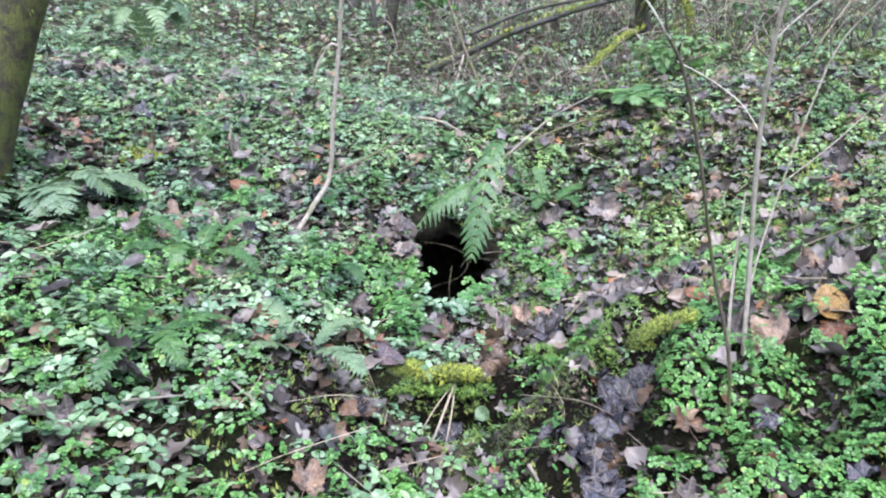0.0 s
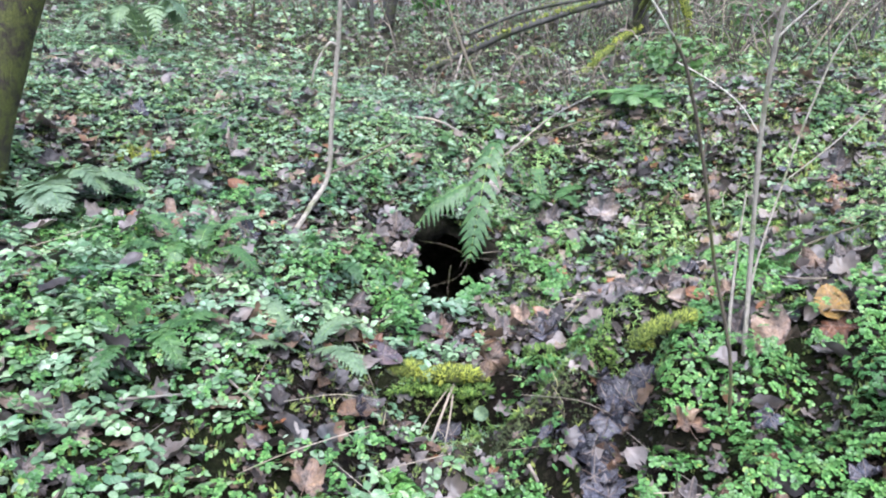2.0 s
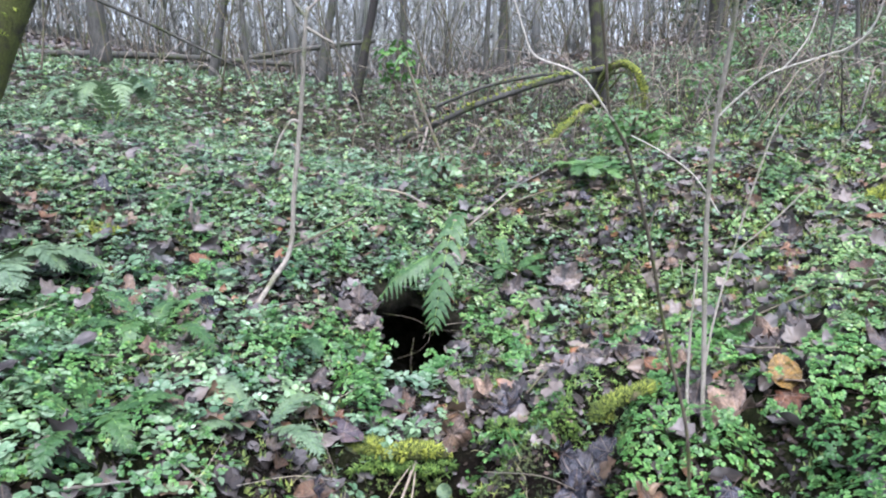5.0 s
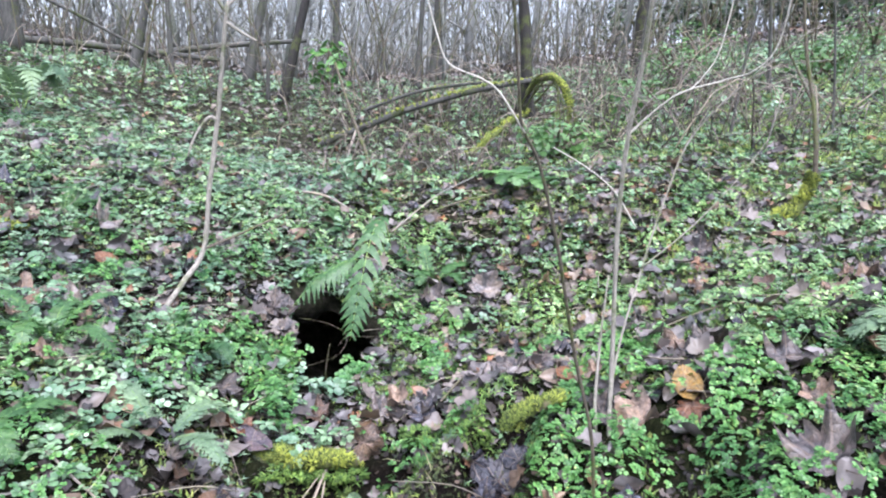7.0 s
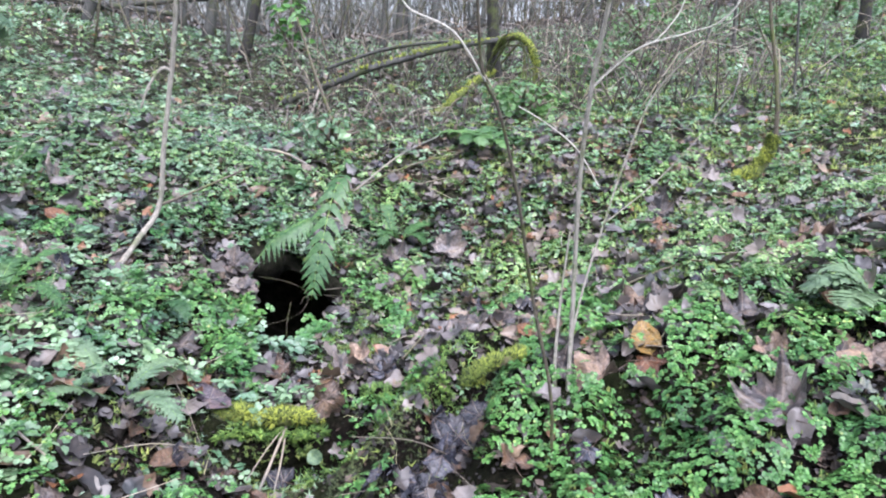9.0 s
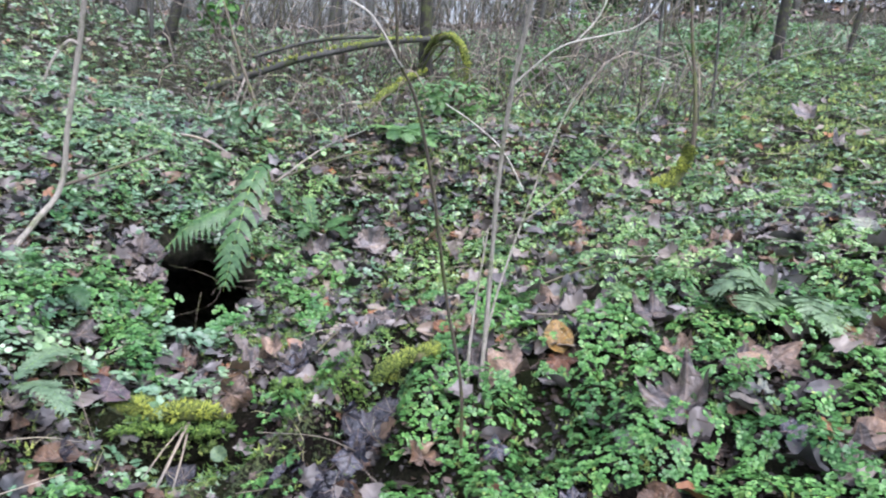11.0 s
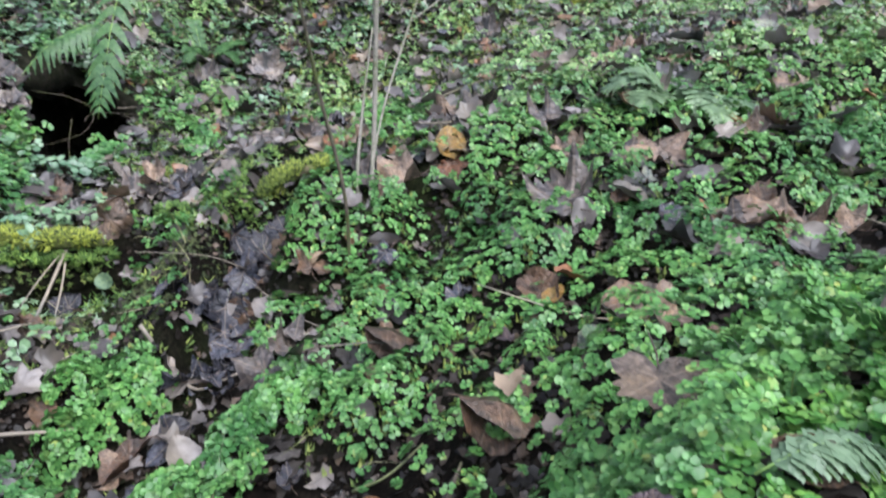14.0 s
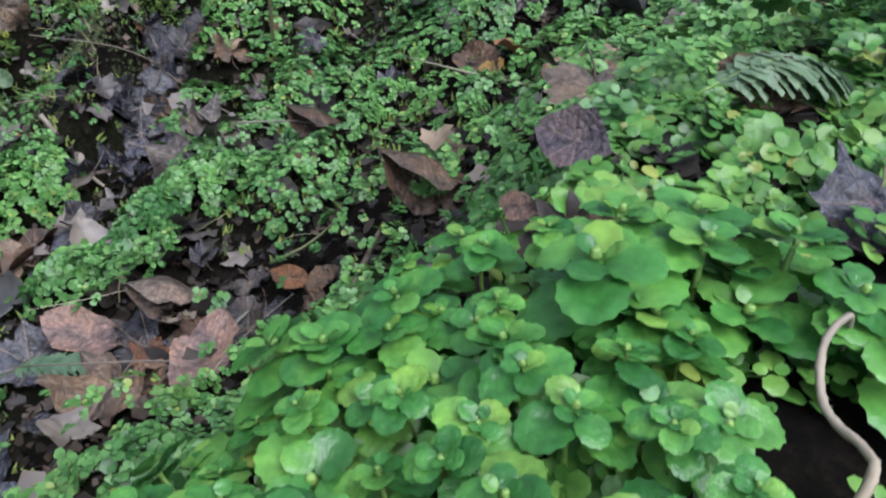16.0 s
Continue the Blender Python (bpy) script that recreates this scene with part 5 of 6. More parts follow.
fern("fresh green fern drooping over the burrow mouth",
     [[(0.25, 2.70, 0.30), (0.215, 2.62, 0.42), (0.172, 2.54, 0.375), (0.135, 2.43, 0.24), (0.112, 2.37, 0.13), (0.095, 2.33, 0.04)],
      [(0.20, 2.66, 0.24), (0.10, 2.55, 0.275), (0.04, 2.48, 0.262), (-0.03, 2.42, 0.225), (-0.095, 2.36, 0.155)]], (0.076, 0.048), 14, FERN, 1, (0.40, 1.1))
fern("pale green fern beside the mossy tree", crown(-1.25, 2.12, 0.33, 7, 2, 0.35, (-2.2, 0.9)), 0.075, 20, FERN_BLUE, 2)
fern("light green fern under the thicket", crown(0.95, 3.55, 0.26, 9, 3, 0.32), 0.060, 20, FERN_LIGHT, 3)
fern("small fern at the gully's rim", crown(0.47, 2.98, 0.17, 5, 4, 0.4), 0.045, 14, FERN, 4)
fern("pale bluish fern on the leaf bank", crown(1.36, 1.33, 0.20, 6, 5, 0.35, (2.0, 5.6)), 0.06, 16, FERN_BLUE, 5)
fern("withered grey-green frond drooping over a brown leaf", [[(0.525, 0.245, 0.458), (0.555, 0.24, 0.476), (0.59, 0.235, 0.476), (0.625, 0.23, 0.458)]], 0.021, 17, FERN_BLUE, 15, 0.5)
fern("small pale frond lying on the heap of dead leaves", [[(0.135, 0.705, -0.095), (0.175, 0.693, -0.072), (0.215, 0.682, -0.068), (0.262, 0.668, -0.070)]], 0.022, 11, FERN_BLUE, 16, 0.2)
fern("bluish fern on the far bank", crown(-1.75, 4.4, 0.40, 9, 6, 0.6), 0.08, 18, FERN_BLUE, 6)
fern("low fern among the herbs", crown(-0.70, 1.90, 0.24, 6, 7, 0.5), 0.034, 18, FERN, 7)
fern("low fern among the herbs", crown(-0.66, 1.42, 0.24, 5, 8, 0.25), 0.036, 18, FERN, 8)
fern("low fern among the herbs", crown(-0.34, 2.06, 0.20, 4, 9, 0.3), 0.032, 16, FERN, 9)
fern("grey-green fern among the herbs", crown(-0.34, 1.62, 0.22, 4, 10, 0.25), 0.036, 16, FERN_BLUE, 10)
fern("single green fern frond on the bank", crown(-0.95, 2.72, 0.22, 3, 11, 0.3, (0.4, 2.0)), 0.045, 16, FERN, 11)
fern("bright fern on the shaded bank", crown(0.10, 3.05, 0.18, 4, 12, 0.3, (2.0, 4.5)), 0.045, 14, FERN, 12)


# ---- saplings, twigs and sticks ----
def sapling(label, lines, material, pale=(), seed=0, dark=()):
    """lines: (points, r0, r1) of the stem and its side twigs; pale: bleached branches."""
    r = np.random.RandomState(seed)
    ob = thing("sapling", label, "sapling", "saplings")
    for k, (pts, a, b) in enumerate(lines):
        part("stem" if k == 0 else "branch", tube(pts, a, b, 8, 6 * len(pts), 0.05, r), BARK_THIN if k in dark else material, ob)
    for pts, a, b in pale:
        part("branch", tube(pts, a, b, 6, 6 * len(pts), 0.06, r), BARK_WHITE, ob, "bleached pale branch")
    return ob


sapling("pale forked sapling with a kinked base and snapped top",
        [([(-0.50, 2.19, 0.15), (-0.43, 2.28, 0.26), (-0.38, 2.34, 0.35), (-0.36, 2.35, 0.55), (-0.33, 2.36, 0.79), (-0.30, 2.33, 1.06), (-0.29, 2.33, 1.12)], 0.0096, 0.0066),
         ([(-0.38, 2.34, 0.35), (-0.28, 2.39, 0.39), (-0.18, 2.46, 0.43), (-0.11, 2.52, 0.46)], 0.005, 0.0025),
         ([(-0.33, 2.36, 0.76), (-0.36, 2.35, 0.77), (-0.40, 2.34, 0.71), (-0.42, 2.33, 0.65)], 0.006, 0.003),
         ([(-0.30, 2.33, 1.06), (-0.25, 2.34, 1.03), (-0.21, 2.34, 1.01)], 0.006, 0.003),
         ([(-0.30, 2.33, 1.09), (-0.34, 2.31, 1.15), (-0.40, 2.3, 1.25)], 0.006, 0.003),
         ([(-0.30, 2.33, 1.10), (-0.25, 2.33, 1.16), (-0.22, 2.32, 1.30)], 0.005, 0.002)], BARK_PALE, seed=1, dark=(1,))
sapling("slim dark sapling standing in the saxifrage",
        [([(0.60, 1.30, 0.02), (0.57, 1.28, 0.21), (0.51, 1.26, 0.40), (0.44, 1.20, 0.62), (0.38, 1.15, 0.77), (0.34, 1.12, 0.83), (0.32, 1.09, 0.91), (0.28, 1.03, 1.10)], 0.0040, 0.0020),
         ([(0.44, 1.20, 0.62), (0.445, 1.20, 0.65), (0.455, 1.20, 0.68)], 0.002, 0.001)], BARK_THIN,
        [([(0.345, 1.12, 0.82), (0.30, 1.12, 0.88), (0.27, 1.12, 0.90), (0.22, 1.13, 0.92), (0.20, 1.13, 0.96), (0.18, 1.13, 1.02)], 0.0018, 0.0011)], 2)
sapling("straight pale sapling with bleached side branches",
        [([(0.68, 1.44, 0.05), (0.69, 1.50, 0.28), (0.67, 1.50, 0.60), (0.66, 1.47, 0.81), (0.66, 1.43, 0.98), (0.64, 1.36, 1.20)], 0.0060, 0.0042)], BARK_PALE,
        [([(0.66, 1.47, 0.81), (0.69, 1.45, 0.85), (0.73, 1.40, 0.90), (0.80, 1.35, 0.93), (0.83, 1.30, 0.95), (0.85, 1.27, 1.0), (0.84, 1.23, 1.12)], 0.0021, 0.0014),
         ([(0.745, 1.395, 0.903), (0.77, 1.38, 0.94), (0.79, 1.37, 0.99), (0.80, 1.35, 1.12)], 0.0017, 0.0011)], 3)
sapling("thin leaning sapling stem", [([(0.67, 1.44, 0.05), (0.72, 1.55, 0.27), (0.81, 1.65, 0.5), (0.87, 1.69, 0.67), (0.93, 1.72, 0.80), (1.0, 1.66, 0.92), (1.10, 1.55, 1.06)], 0.0028, 0.0016),
                                      ([(0.80, 1.64, 0.48), (0.94, 1.68, 0.58), (1.05, 1.69, 0.7), (1.13, 1.7, 0.81)], 0.0020, 0.0010)], BARK_PALE, seed=4)
sapling("short thin shoot beside the saplings", [([(0.66, 1.45, 0.06), (0.66, 1.50, 0.17), (0.68, 1.56, 0.32), (0.70, 1.60, 0.47)], 0.005, 0.002)], BARK_PALE, seed=5)


def twig(label, pts, r0, r1, material, seed, name="twig"):
    r = np.random.RandomState(seed)
    return tagged(new(name, mesh_of(name, *tube(pts, r0, r1, 7, 5 * len(pts), 0.09, r), material)), label, "twig", "fallen twigs")


def on_ground(flat, lift):
    return [(x, y, float(height(x, y)) + lift) for x, y in flat]


twig("bleached dead stem leaning on the bank", [(0.92, 2.87, 0.69), (1.06, 2.88, 0.62), (1.20, 2.88, 0.52), (1.32, 2.88, 0.36)], 0.0022, 0.0032, BARK_WHITE, 1)
twig("pale broken stick propped on the leaves", [(0.722, 1.477, 0.165), (0.80, 1.505, 0.210), (0.885, 1.526, 0.250)], 0.0030, 0.0022, BARK_WHITE, 2)
twig("thin pale stalk on the leaves", on_ground([(0.83, 1.75), (0.88, 1.64), (0.91, 1.58)], 0.04), 0.003, 0.002, STRAW, 3)
twig("straw-coloured stick over the gully head", [(-0.26, 3.40, 0.40), (-0.01, 3.28, 0.40), (0.24, 3.08, 0.27)], 0.006, 0.005, STRAW, 4)
twig("straw-coloured stalk leaning on the bank", [(0.28, 3.12, 0.27), (0.49, 3.25, 0.42), (0.69, 3.39, 0.50)], 0.004, 0.003, STRAW, 5)
twig("brown stick leaning on the bank", [(0.26, 3.12, 0.27), (0.55, 3.29, 0.37), (0.84, 3.47, 0.42)], 0.005, 0.004, BARK_THIN, 6)
twig("brown broken stick in the gully", on_ground([(0.19, 1.35), (0.28, 1.31), (0.37, 1.24)], 0.05), 0.0045, 0.003, STRAW, 7)
twig("green-brown grass stalk in the gully", on_ground([(0.34, 0.95), (0.40, 1.0), (0.45, 1.06)], 0.04), 0.003, 0.002, STRAW, 8)
twig("green stalk on the slope", on_ground([(0.45, 0.72), (0.49, 0.70), (0.54, 0.71)], 0.035), 0.002, 0.0015, GRASS, 9)
twig("pale root hanging from the moss", [(0.035, 1.755, -0.105), (0.0, 1.68, -0.165), (-0.035, 1.60, -0.215), (-0.07, 1.56, -0.235)], 0.0042, 0.003, STRAW, 10)
twig("thin pale root hanging from the moss", [(0.035, 1.755, -0.11), (0.022, 1.68, -0.17), (0.008, 1.62, -0.215)], 0.0030, 0.002, STRAW, 11)
twig("thin root forking off the hanging one", [(0.03, 1.755, -0.11), (-0.02, 1.69, -0.15), (-0.06, 1.63, -0.19)], 0.0022, 0.0015, STRAW, 16)
twig("long brown root lying before the hollow", [(-0.02, 1.59, -0.195), (-0.11, 1.54, -0.185), (-0.21, 1.50, -0.20)], 0.0032, 0.0024, BARK_THIN, 17)
twig("thin root looping in the burrow mouth", [(-0.08, 2.40, 0.10), (0.02, 2.34, 0.10), (0.085, 2.30, 0.07), (0.055, 2.25, 0.02), (-0.06, 2.24, -0.02)], 0.0008, 0.0005, BARK_THIN, 12)
twig("thin root at the foot of the burrow mouth", [(0.03, 2.25, 0.06), (0.02, 2.19, -0.01), (0.03, 2.14, -0.06)], 0.0008, 0.0006, BARK_THIN, 13)
twig("thin root across the burrow mouth", [(0.22, 2.40, 0.03), (0.09, 2.32, 0.06), (0.06, 2.26, 0.05)], 0.0008, 0.0006, BARK_THIN, 14)
twig("pale bare root in the saxifrage", [(0.440, 0.092, 0.462), (0.4275, 0.0893, 0.4787), (0.4156, 0.0859, 0.4785), (0.4074, 0.0797, 0.4759), (0.4017, 0.0730, 0.4745), (0.3989, 0.0668, 0.4750), (0.3964, 0.0599, 0.4772), (0.3903, 0.0540, 0.4772), (0.380, 0.050, 0.455)], 0.0009, 0.0011, STRAW, 15)
for k, (x, y, a, n) in enumerate(((-1.0, 1.75, 0.1, 0.4), (-0.85, 1.68, 0.35, 0.3), (-1.1, 1.5, 1.7, 0.16), (-0.55, 1.25, 0.6, 0.16), (1.35, 1.6, 0.5, 0.3), (0.1, 1.18, 0.3, 0.28), (0.42, 1.95, 0.8, 0.2), (-0.45, 1.35, -0.6, 0.14),
                                 (1.1, 1.9, 0.2, 0.25), (-0.9, 2.95, 1.0, 0.3), (0.52, 0.58, 0.9, 0.10), (0.36, 0.62, 0.6, 0.12), (0.66, 0.83, 1.4, 0.05))):
    twig("thin brown twig on the plants", on_ground([(x + n * s * np.cos(a), y + n * s * np.sin(a)) for s in (-0.5, 0, 0.5)], 0.035), 0.0035, 0.002, STRAW if k % 2 else BARK_THIN, 30 + k)


# ---- mossy logs and cushions ----
def moss_coat(r, pts, radius, count, size):
    """Moss threads standing on the upper side of a line."""
    c = smooth_line(pts, 40)
    k = r.randint(0, 40, count)
    t = np.gradient(c, axis=0)[k]
    t /= np.linalg.norm(t, axis=1, keepdims=True)
    side = np.cross(t, (0, 0, 1.0))
    side /= np.linalg.norm(side, axis=1, keepdims=True)
    a = r.normal(0, 0.62, count)
    out = side * np.sin(a)[:, None] + np.cross(side, t) * np.cos(a)[:, None]
    lump = blur_noise(k * 0.18 + seed_of(pts), a, 0.8, 77)
    rad = radius * (0.78 + 0.45 * lump + r.normal(0, 0.05, count))
    at = c[k] + out * rad[:, None] + t * r.normal(0, 0.006, (count, 1))
    return spread(tuft, at, turns_of(out, r.uniform(0, 6.28, count), np.full(count, 0.35), r), r.uniform(0.4, 1.0, count) * size * (0.35 + 1.5 * lump))


def seed_of(pts):
    return float(pts[0][0] * 13.7 + pts[0][1] * 5.1)


def mossy_log(label, pts, r0, r1, count, seed, size=0.016, wood=ROTTEN, moss=MOSS):
    r = np.random.RandomState(seed)
    ob = thing("mossy_log", label, "log", "mossy logs")
    part("wood", tube(pts, r0, r1, 12, 8 * len(pts), 0.08, r), wood, ob)
    part("moss", moss_coat(r, pts, (r0 + r1) / 2, count, size), moss, ob, "yellow-green cushion moss")
    return ob


def moss_cushion(label, x, y, z, rx, ry, h, count, seed, size=0.014, moss=MOSS):
    """A lumpy cushion of moss threads over a small mound of earth."""
    r = np.random.RandomState(seed)
    ob = thing("moss_cushion", label, "moss", "moss cushions", (x, y, z))
    d = r.normal(0, 1, (count, 3))
    d[:, 2] = np.abs(d[:, 2]) - 0.15
    d /= np.linalg.norm(d, axis=1, keepdims=True)
    lump = blur_noise(d[:, 0] * 2 + seed, d[:, 1] * 2 + d[:, 2], 0.5, 78)
    at = d * np.array([rx, ry, h]) * (0.72 + 0.5 * lump + r.normal(0, 0.03, count))[:, None]
    part("moss", spread(tuft, at, turns_of(d * (1, 1, 1.3), r.uniform(0, 6.28, count), np.full(count, 0.35), r), r.uniform(0.4, 1.0, count) * size * (0.4 + 1.2 * lump)), moss, ob)
    a, b = np.meshgrid(np.arange(12) * np.pi / 6, np.linspace(-0.3, 1.45, 7))
    mv = np.stack([0.8 * rx * np.cos(a) * np.cos(b), 0.8 * ry * np.sin(a) * np.cos(b), 0.8 * h * np.sin(b)], -1).reshape(-1, 3)
    i, j = np.meshgrid(np.arange(6), np.arange(12), indexing="ij")
    p, q = i * 12 + j, i * 12 + (j + 1) % 12
    part("earth", (mv, np.concatenate([np.stack([p, q, q + 12], -1).reshape(-1, 3), np.stack([p, q + 12, p + 12], -1).reshape(-1, 3)])), SOIL, ob)
    return ob


moss_cushion("yellow-green moss cushion on the edge above the hollow", -0.08, 1.775, -0.13, 0.085, 0.045, 0.036, 440, 11, 0.016, MOSS_GREEN)
moss_cushion("yellow-green moss cushion on the edge above the hollow", 0.05, 1.77, -0.14, 0.075, 0.040, 0.036, 380, 12, 0.015, MOSS_GREEN)
moss_cushion("dark moss hanging under the edge", -0.03, 1.745, -0.20, 0.12, 0.025, 0.06, 170, 13, 0.013, MOSS_GROUND)
moss_cushion("green moss on the bank beside the log", 0.40, 1.73, 0.00, 0.06, 0.06, 0.045, 300, 14, 0.012, MOSS_GREEN)
moss_cushion("green moss on the bank beside the log", 0.30, 1.82, -0.07, 0.07, 0.045, 0.04, 260, 15, 0.012, MOSS_GREEN)
moss_cushion("bright moss at the log's broken end", 0.482, 1.560, 0.105, 0.022, 0.020, 0.022, 130, 16, 0.011)
moss_cushion("bright yellow-green moss on the bank", -1.12, 2.6, float(lay(-1.12, 2.6)), 0.09, 0.07, 0.03, 260, 17, 0.016)
moss_cushion("bright yellow-green moss by the burrow", 0.27, 2.12, float(lay(0.27, 2.12)), 0.07, 0.06, 0.03, 260, 18, 0.014, MOSS_GROUND)
mossy_log("short rotten log capped with yellow-green moss", [(0.61, 1.592, 0.148), (0.56, 1.575, 0.150), (0.50, 1.555, 0.132), (0.475, 1.548, 0.118), (0.462, 1.545, 0.104)], 0.017, 0.011, 760, 1, 0.014)
mossy_log("mossy root edge above the gully hollow", [(-0.17, 1.79, -0.09), (-0.09, 1.77, -0.085), (-0.03, 1.765, -0.10), (0.03, 1.75, -0.09), (0.12, 1.78, -0.11)], 0.022, 0.014, 620, 3, 0.019, ROTTEN, MOSS)
mossy_log("fallen mossy pole propped on the thicket", [(-0.10, 5.45, 0.48), (0.23, 5.3, 0.64), (0.51, 5.19, 0.77), (0.83, 5.16, 0.88), (1.06, 5.12, 0.95), (1.45, 5.36, 1.03)], 0.026, 0.019, 480, 4, 0.018, BARK)
mossy_log("thinner fallen branch above the pole", [(0.20, 5.53, 0.74), (0.6, 5.38, 0.90), (0.99, 5.18, 0.98), (1.16, 5.12, 0.97)], 0.014, 0.010, 120, 5, 0.015, BARK)
mossy_log("mossy limb leaning on the tree foot", [(0.86, 4.68, 0.47), (1.02, 4.81, 0.58), (1.23, 5.08, 0.71), (1.44, 5.36, 0.78)], 0.024, 0.017, 300, 6, 0.018)
arch = mossy_log("arched mossy branch by the tree", [(1.43, 5.36, 0.93), (1.46, 5.12, 1.03), (1.52, 4.9, 1.02), (1.57, 4.78, 0.86), (1.58, 4.78, 0.60)], 0.018, 0.012, 620, 7, 0.024)
ar = np.random.RandomState(61)
for k in range(6):
    o, d = ar.normal(0, 0.05, 3), ar.uniform(0.7, 1.1)
    line = [(1.40 + o[0], 5.30, 0.86 + o[2]), (1.46 + o[0], 5.10 + o[1], 0.86 + 0.18 * d), (1.54 + o[0] * 0.5, 4.92 + o[1], 0.84 + 0.16 * d), (1.60 + 0.04 * k - 0.1, 4.80, 0.66), (1.60 + 0.05 * k - 0.12, 4.78, 0.50)]
    part("branch", tube(line, 0.006, 0.004, 5, 14, 0.1, ar), ROTTEN, arch)
twig("dark thin stem leaning over the gully head", [(0.0, 4.65, 1.05), (0.12, 4.51, 0.71), (0.24, 4.38, 0.42)], 0.007, 0.012, BARK_THIN, 50)
twig("pale prop under the fallen pole", [(0.07, 4.99, 0.36), (0.12, 5.2, 0.51), (0.15, 5.3, 0.60)], 0.010, 0.008, STRAW, 51)
mossy_log("mossy crooked root of a broken stem", [(1.86, 2.86, 0.32), (1.95, 2.87, 0.40), (2.04, 2.88, 0.45), (2.11, 2.88, 0.56), (2.12, 2.88, 0.62)], 0.040, 0.016, 520, 8, 0.022)
sapling("thin bare stem rising from a mossy root", [([(2.12, 2.88, 0.60), (2.10, 2.88, 0.75), (2.07, 2.90, 0.92), (2.01, 2.92, 1.16), (1.94, 2.92, 1.50)], 0.012, 0.006),
                                                    ([(2.09, 2.88, 0.78), (2.18, 2.89, 0.95), (2.26, 2.88, 1.18)], 0.004, 0.002), ([(2.07, 2.90, 0.92), (1.97, 2.89, 1.05), (1.86, 2.89, 1.22)], 0.004, 0.002)], BARK_THIN, seed=6)


# ---- trees ----
def tree(label, foot, lean, tall, r0, r1, limbs, material, seed, mossy=0):
    """A bare winter tree: flared trunk, limbs that fork into twigs, moss at the foot."""
    r = np.random.RandomState(seed)
    x, y = foot
    z = float(lay(x, y)) - 0.06
    ob = thing("tree", label, "tree", "trees", (x, y, z))
    top = np.array([lean[0] * tall, lean[1] * tall, tall])
    s = np.linspace(0, 1, 7)
    line = s[:, None] * top + np.stack([r.normal(0, 0.02, 7), r.normal(0, 0.02, 7), 0 * s], 1) * (s * tall * 0.5)[:, None]
    part("trunk", tube(line, r0, r1, 14, 34, 0.035, r, r0 * 0.7), material, ob)
    c = smooth_line(line, 50)
    for k in range(limbs):
        b = c[r.randint(14, 46)]
        a, n = r.uniform(0, 6.28), tall * r.uniform(0.12, 0.3)
        e = b + np.array([np.cos(a) * n, np.sin(a) * n, n * r.uniform(0.2, 0.9)])
        m = (b + e) / 2 + r.normal(0, 0.08 * n, 3)
        limb = part("limb", tube([b, m, e], r0 * 0.22, r0 * 0.06, 5, 8), material, ob)
        for q in range(4):
            w = b + (e - b) * r.uniform(0.35, 1)
            part("twig", tube([w, w + r.normal(0, 0.12 * n, 3), w + r.normal(0, 0.3 * n, 3) + (0, 0, 0.15 * n)], r0 * 0.06, r0 * 0.02, 4, 5), material, limb)
    if mossy:
        part("moss", moss_coat(r, [tuple(p) for p in line[:3] * (1, 1, 0.8) + (0.001, 0, 0)], r0 * 1.0, mossy, 0.02), MOSS, ob, "moss on the trunk")
    return ob


tree("mossy tree trunk leaning over the bank", (-1.505, 2.13), (0.40, 0.17), 3.2, 0.090, 0.070, 4, BARK_GREEN, 1, 700)
tree("slim dark tree behind the fallen pole", (1.47, 5.42), (-0.11, -0.02), 4.5, 0.042, 0.030, 5, BARK_MOSS, 2)
tree("slim greenish tree with a leaning trunk", (-0.50, 6.64), (0.22, -0.03), 5.0, 0.037, 0.023, 5, BARK_MOSS, 3)
tree("thin dark crooked stem", (-0.62, 6.75), (-0.02, 0.0), 4.5, 0.014, 0.009, 4, BARK, 4)
tree("leaning grey tree in the wood", (-0.99, 8.1), (0.2, 0), 6.0, 0.043, 0.029, 5, BARK, 5)
tree("thin grey stem on the far bank", (-1.55, 7.2), (-0.05, 0.0), 5.0, 0.020, 0.014, 4, BARK, 6)
tree("crooked tree with a mossy foot", (-1.97, 7.4), (0.22, 0.0), 5.0, 0.037, 0.023, 6, BARK, 7, 300)
tree("broad dark tree on the far bank", (-3.1, 7.6), (-0.05, 0.0), 6.0, 0.072, 0.058, 5, BARK, 8)
tree("mossy green tree on the rise", (4.28, 5.08), (-0.06, 0), 5.0, 0.036, 0.029, 5, BARK_MOSS, 9, 300)
tree("thin mossy stem on the rise", (5.03, 5.15), (0.05, 0), 4.0, 0.017, 0.012, 4, BARK_MOSS, 10)
tree("grey tree trunk in the wood", (1.25, 9.5), (0.01, 0), 7.0, 0.075, 0.058, 6, BARK, 11)
tree("dark tree trunk in the wood", (-0.05, 9.8), (0.0, 0.0), 7.0, 0.043, 0.029, 6, BARK, 12)
tree("grey tree trunk in the wood", (0.85, 8.0), (0.02, 0.0), 6.0, 0.026, 0.017, 5, BARK, 13)
tree("broad mossy tree trunk in the wood", (3.65, 8.6), (-0.01, 0.0), 7.0, 0.081, 0.058, 6, BARK_MOSS, 14)
tree("slim grey tree on the rise", (2.7, 6.4), (0.08, 0.0), 4.5, 0.017, 0.012, 5, BARK, 15)
tree("slim grey tree on the rise", (3.3, 5.2), (-0.12, 0.0), 4.0, 0.013, 0.007, 5, BARK, 16)
tree("slim bare tree on the rise", (2.5, 4.3), (0.10, 0.02), 3.0, 0.008, 0.004, 5, BARK, 17)
tree("slim bare tree on the rise", (3.0, 4.0), (-0.15, 0.02), 3.0, 0.007, 0.004, 5, BARK, 18)

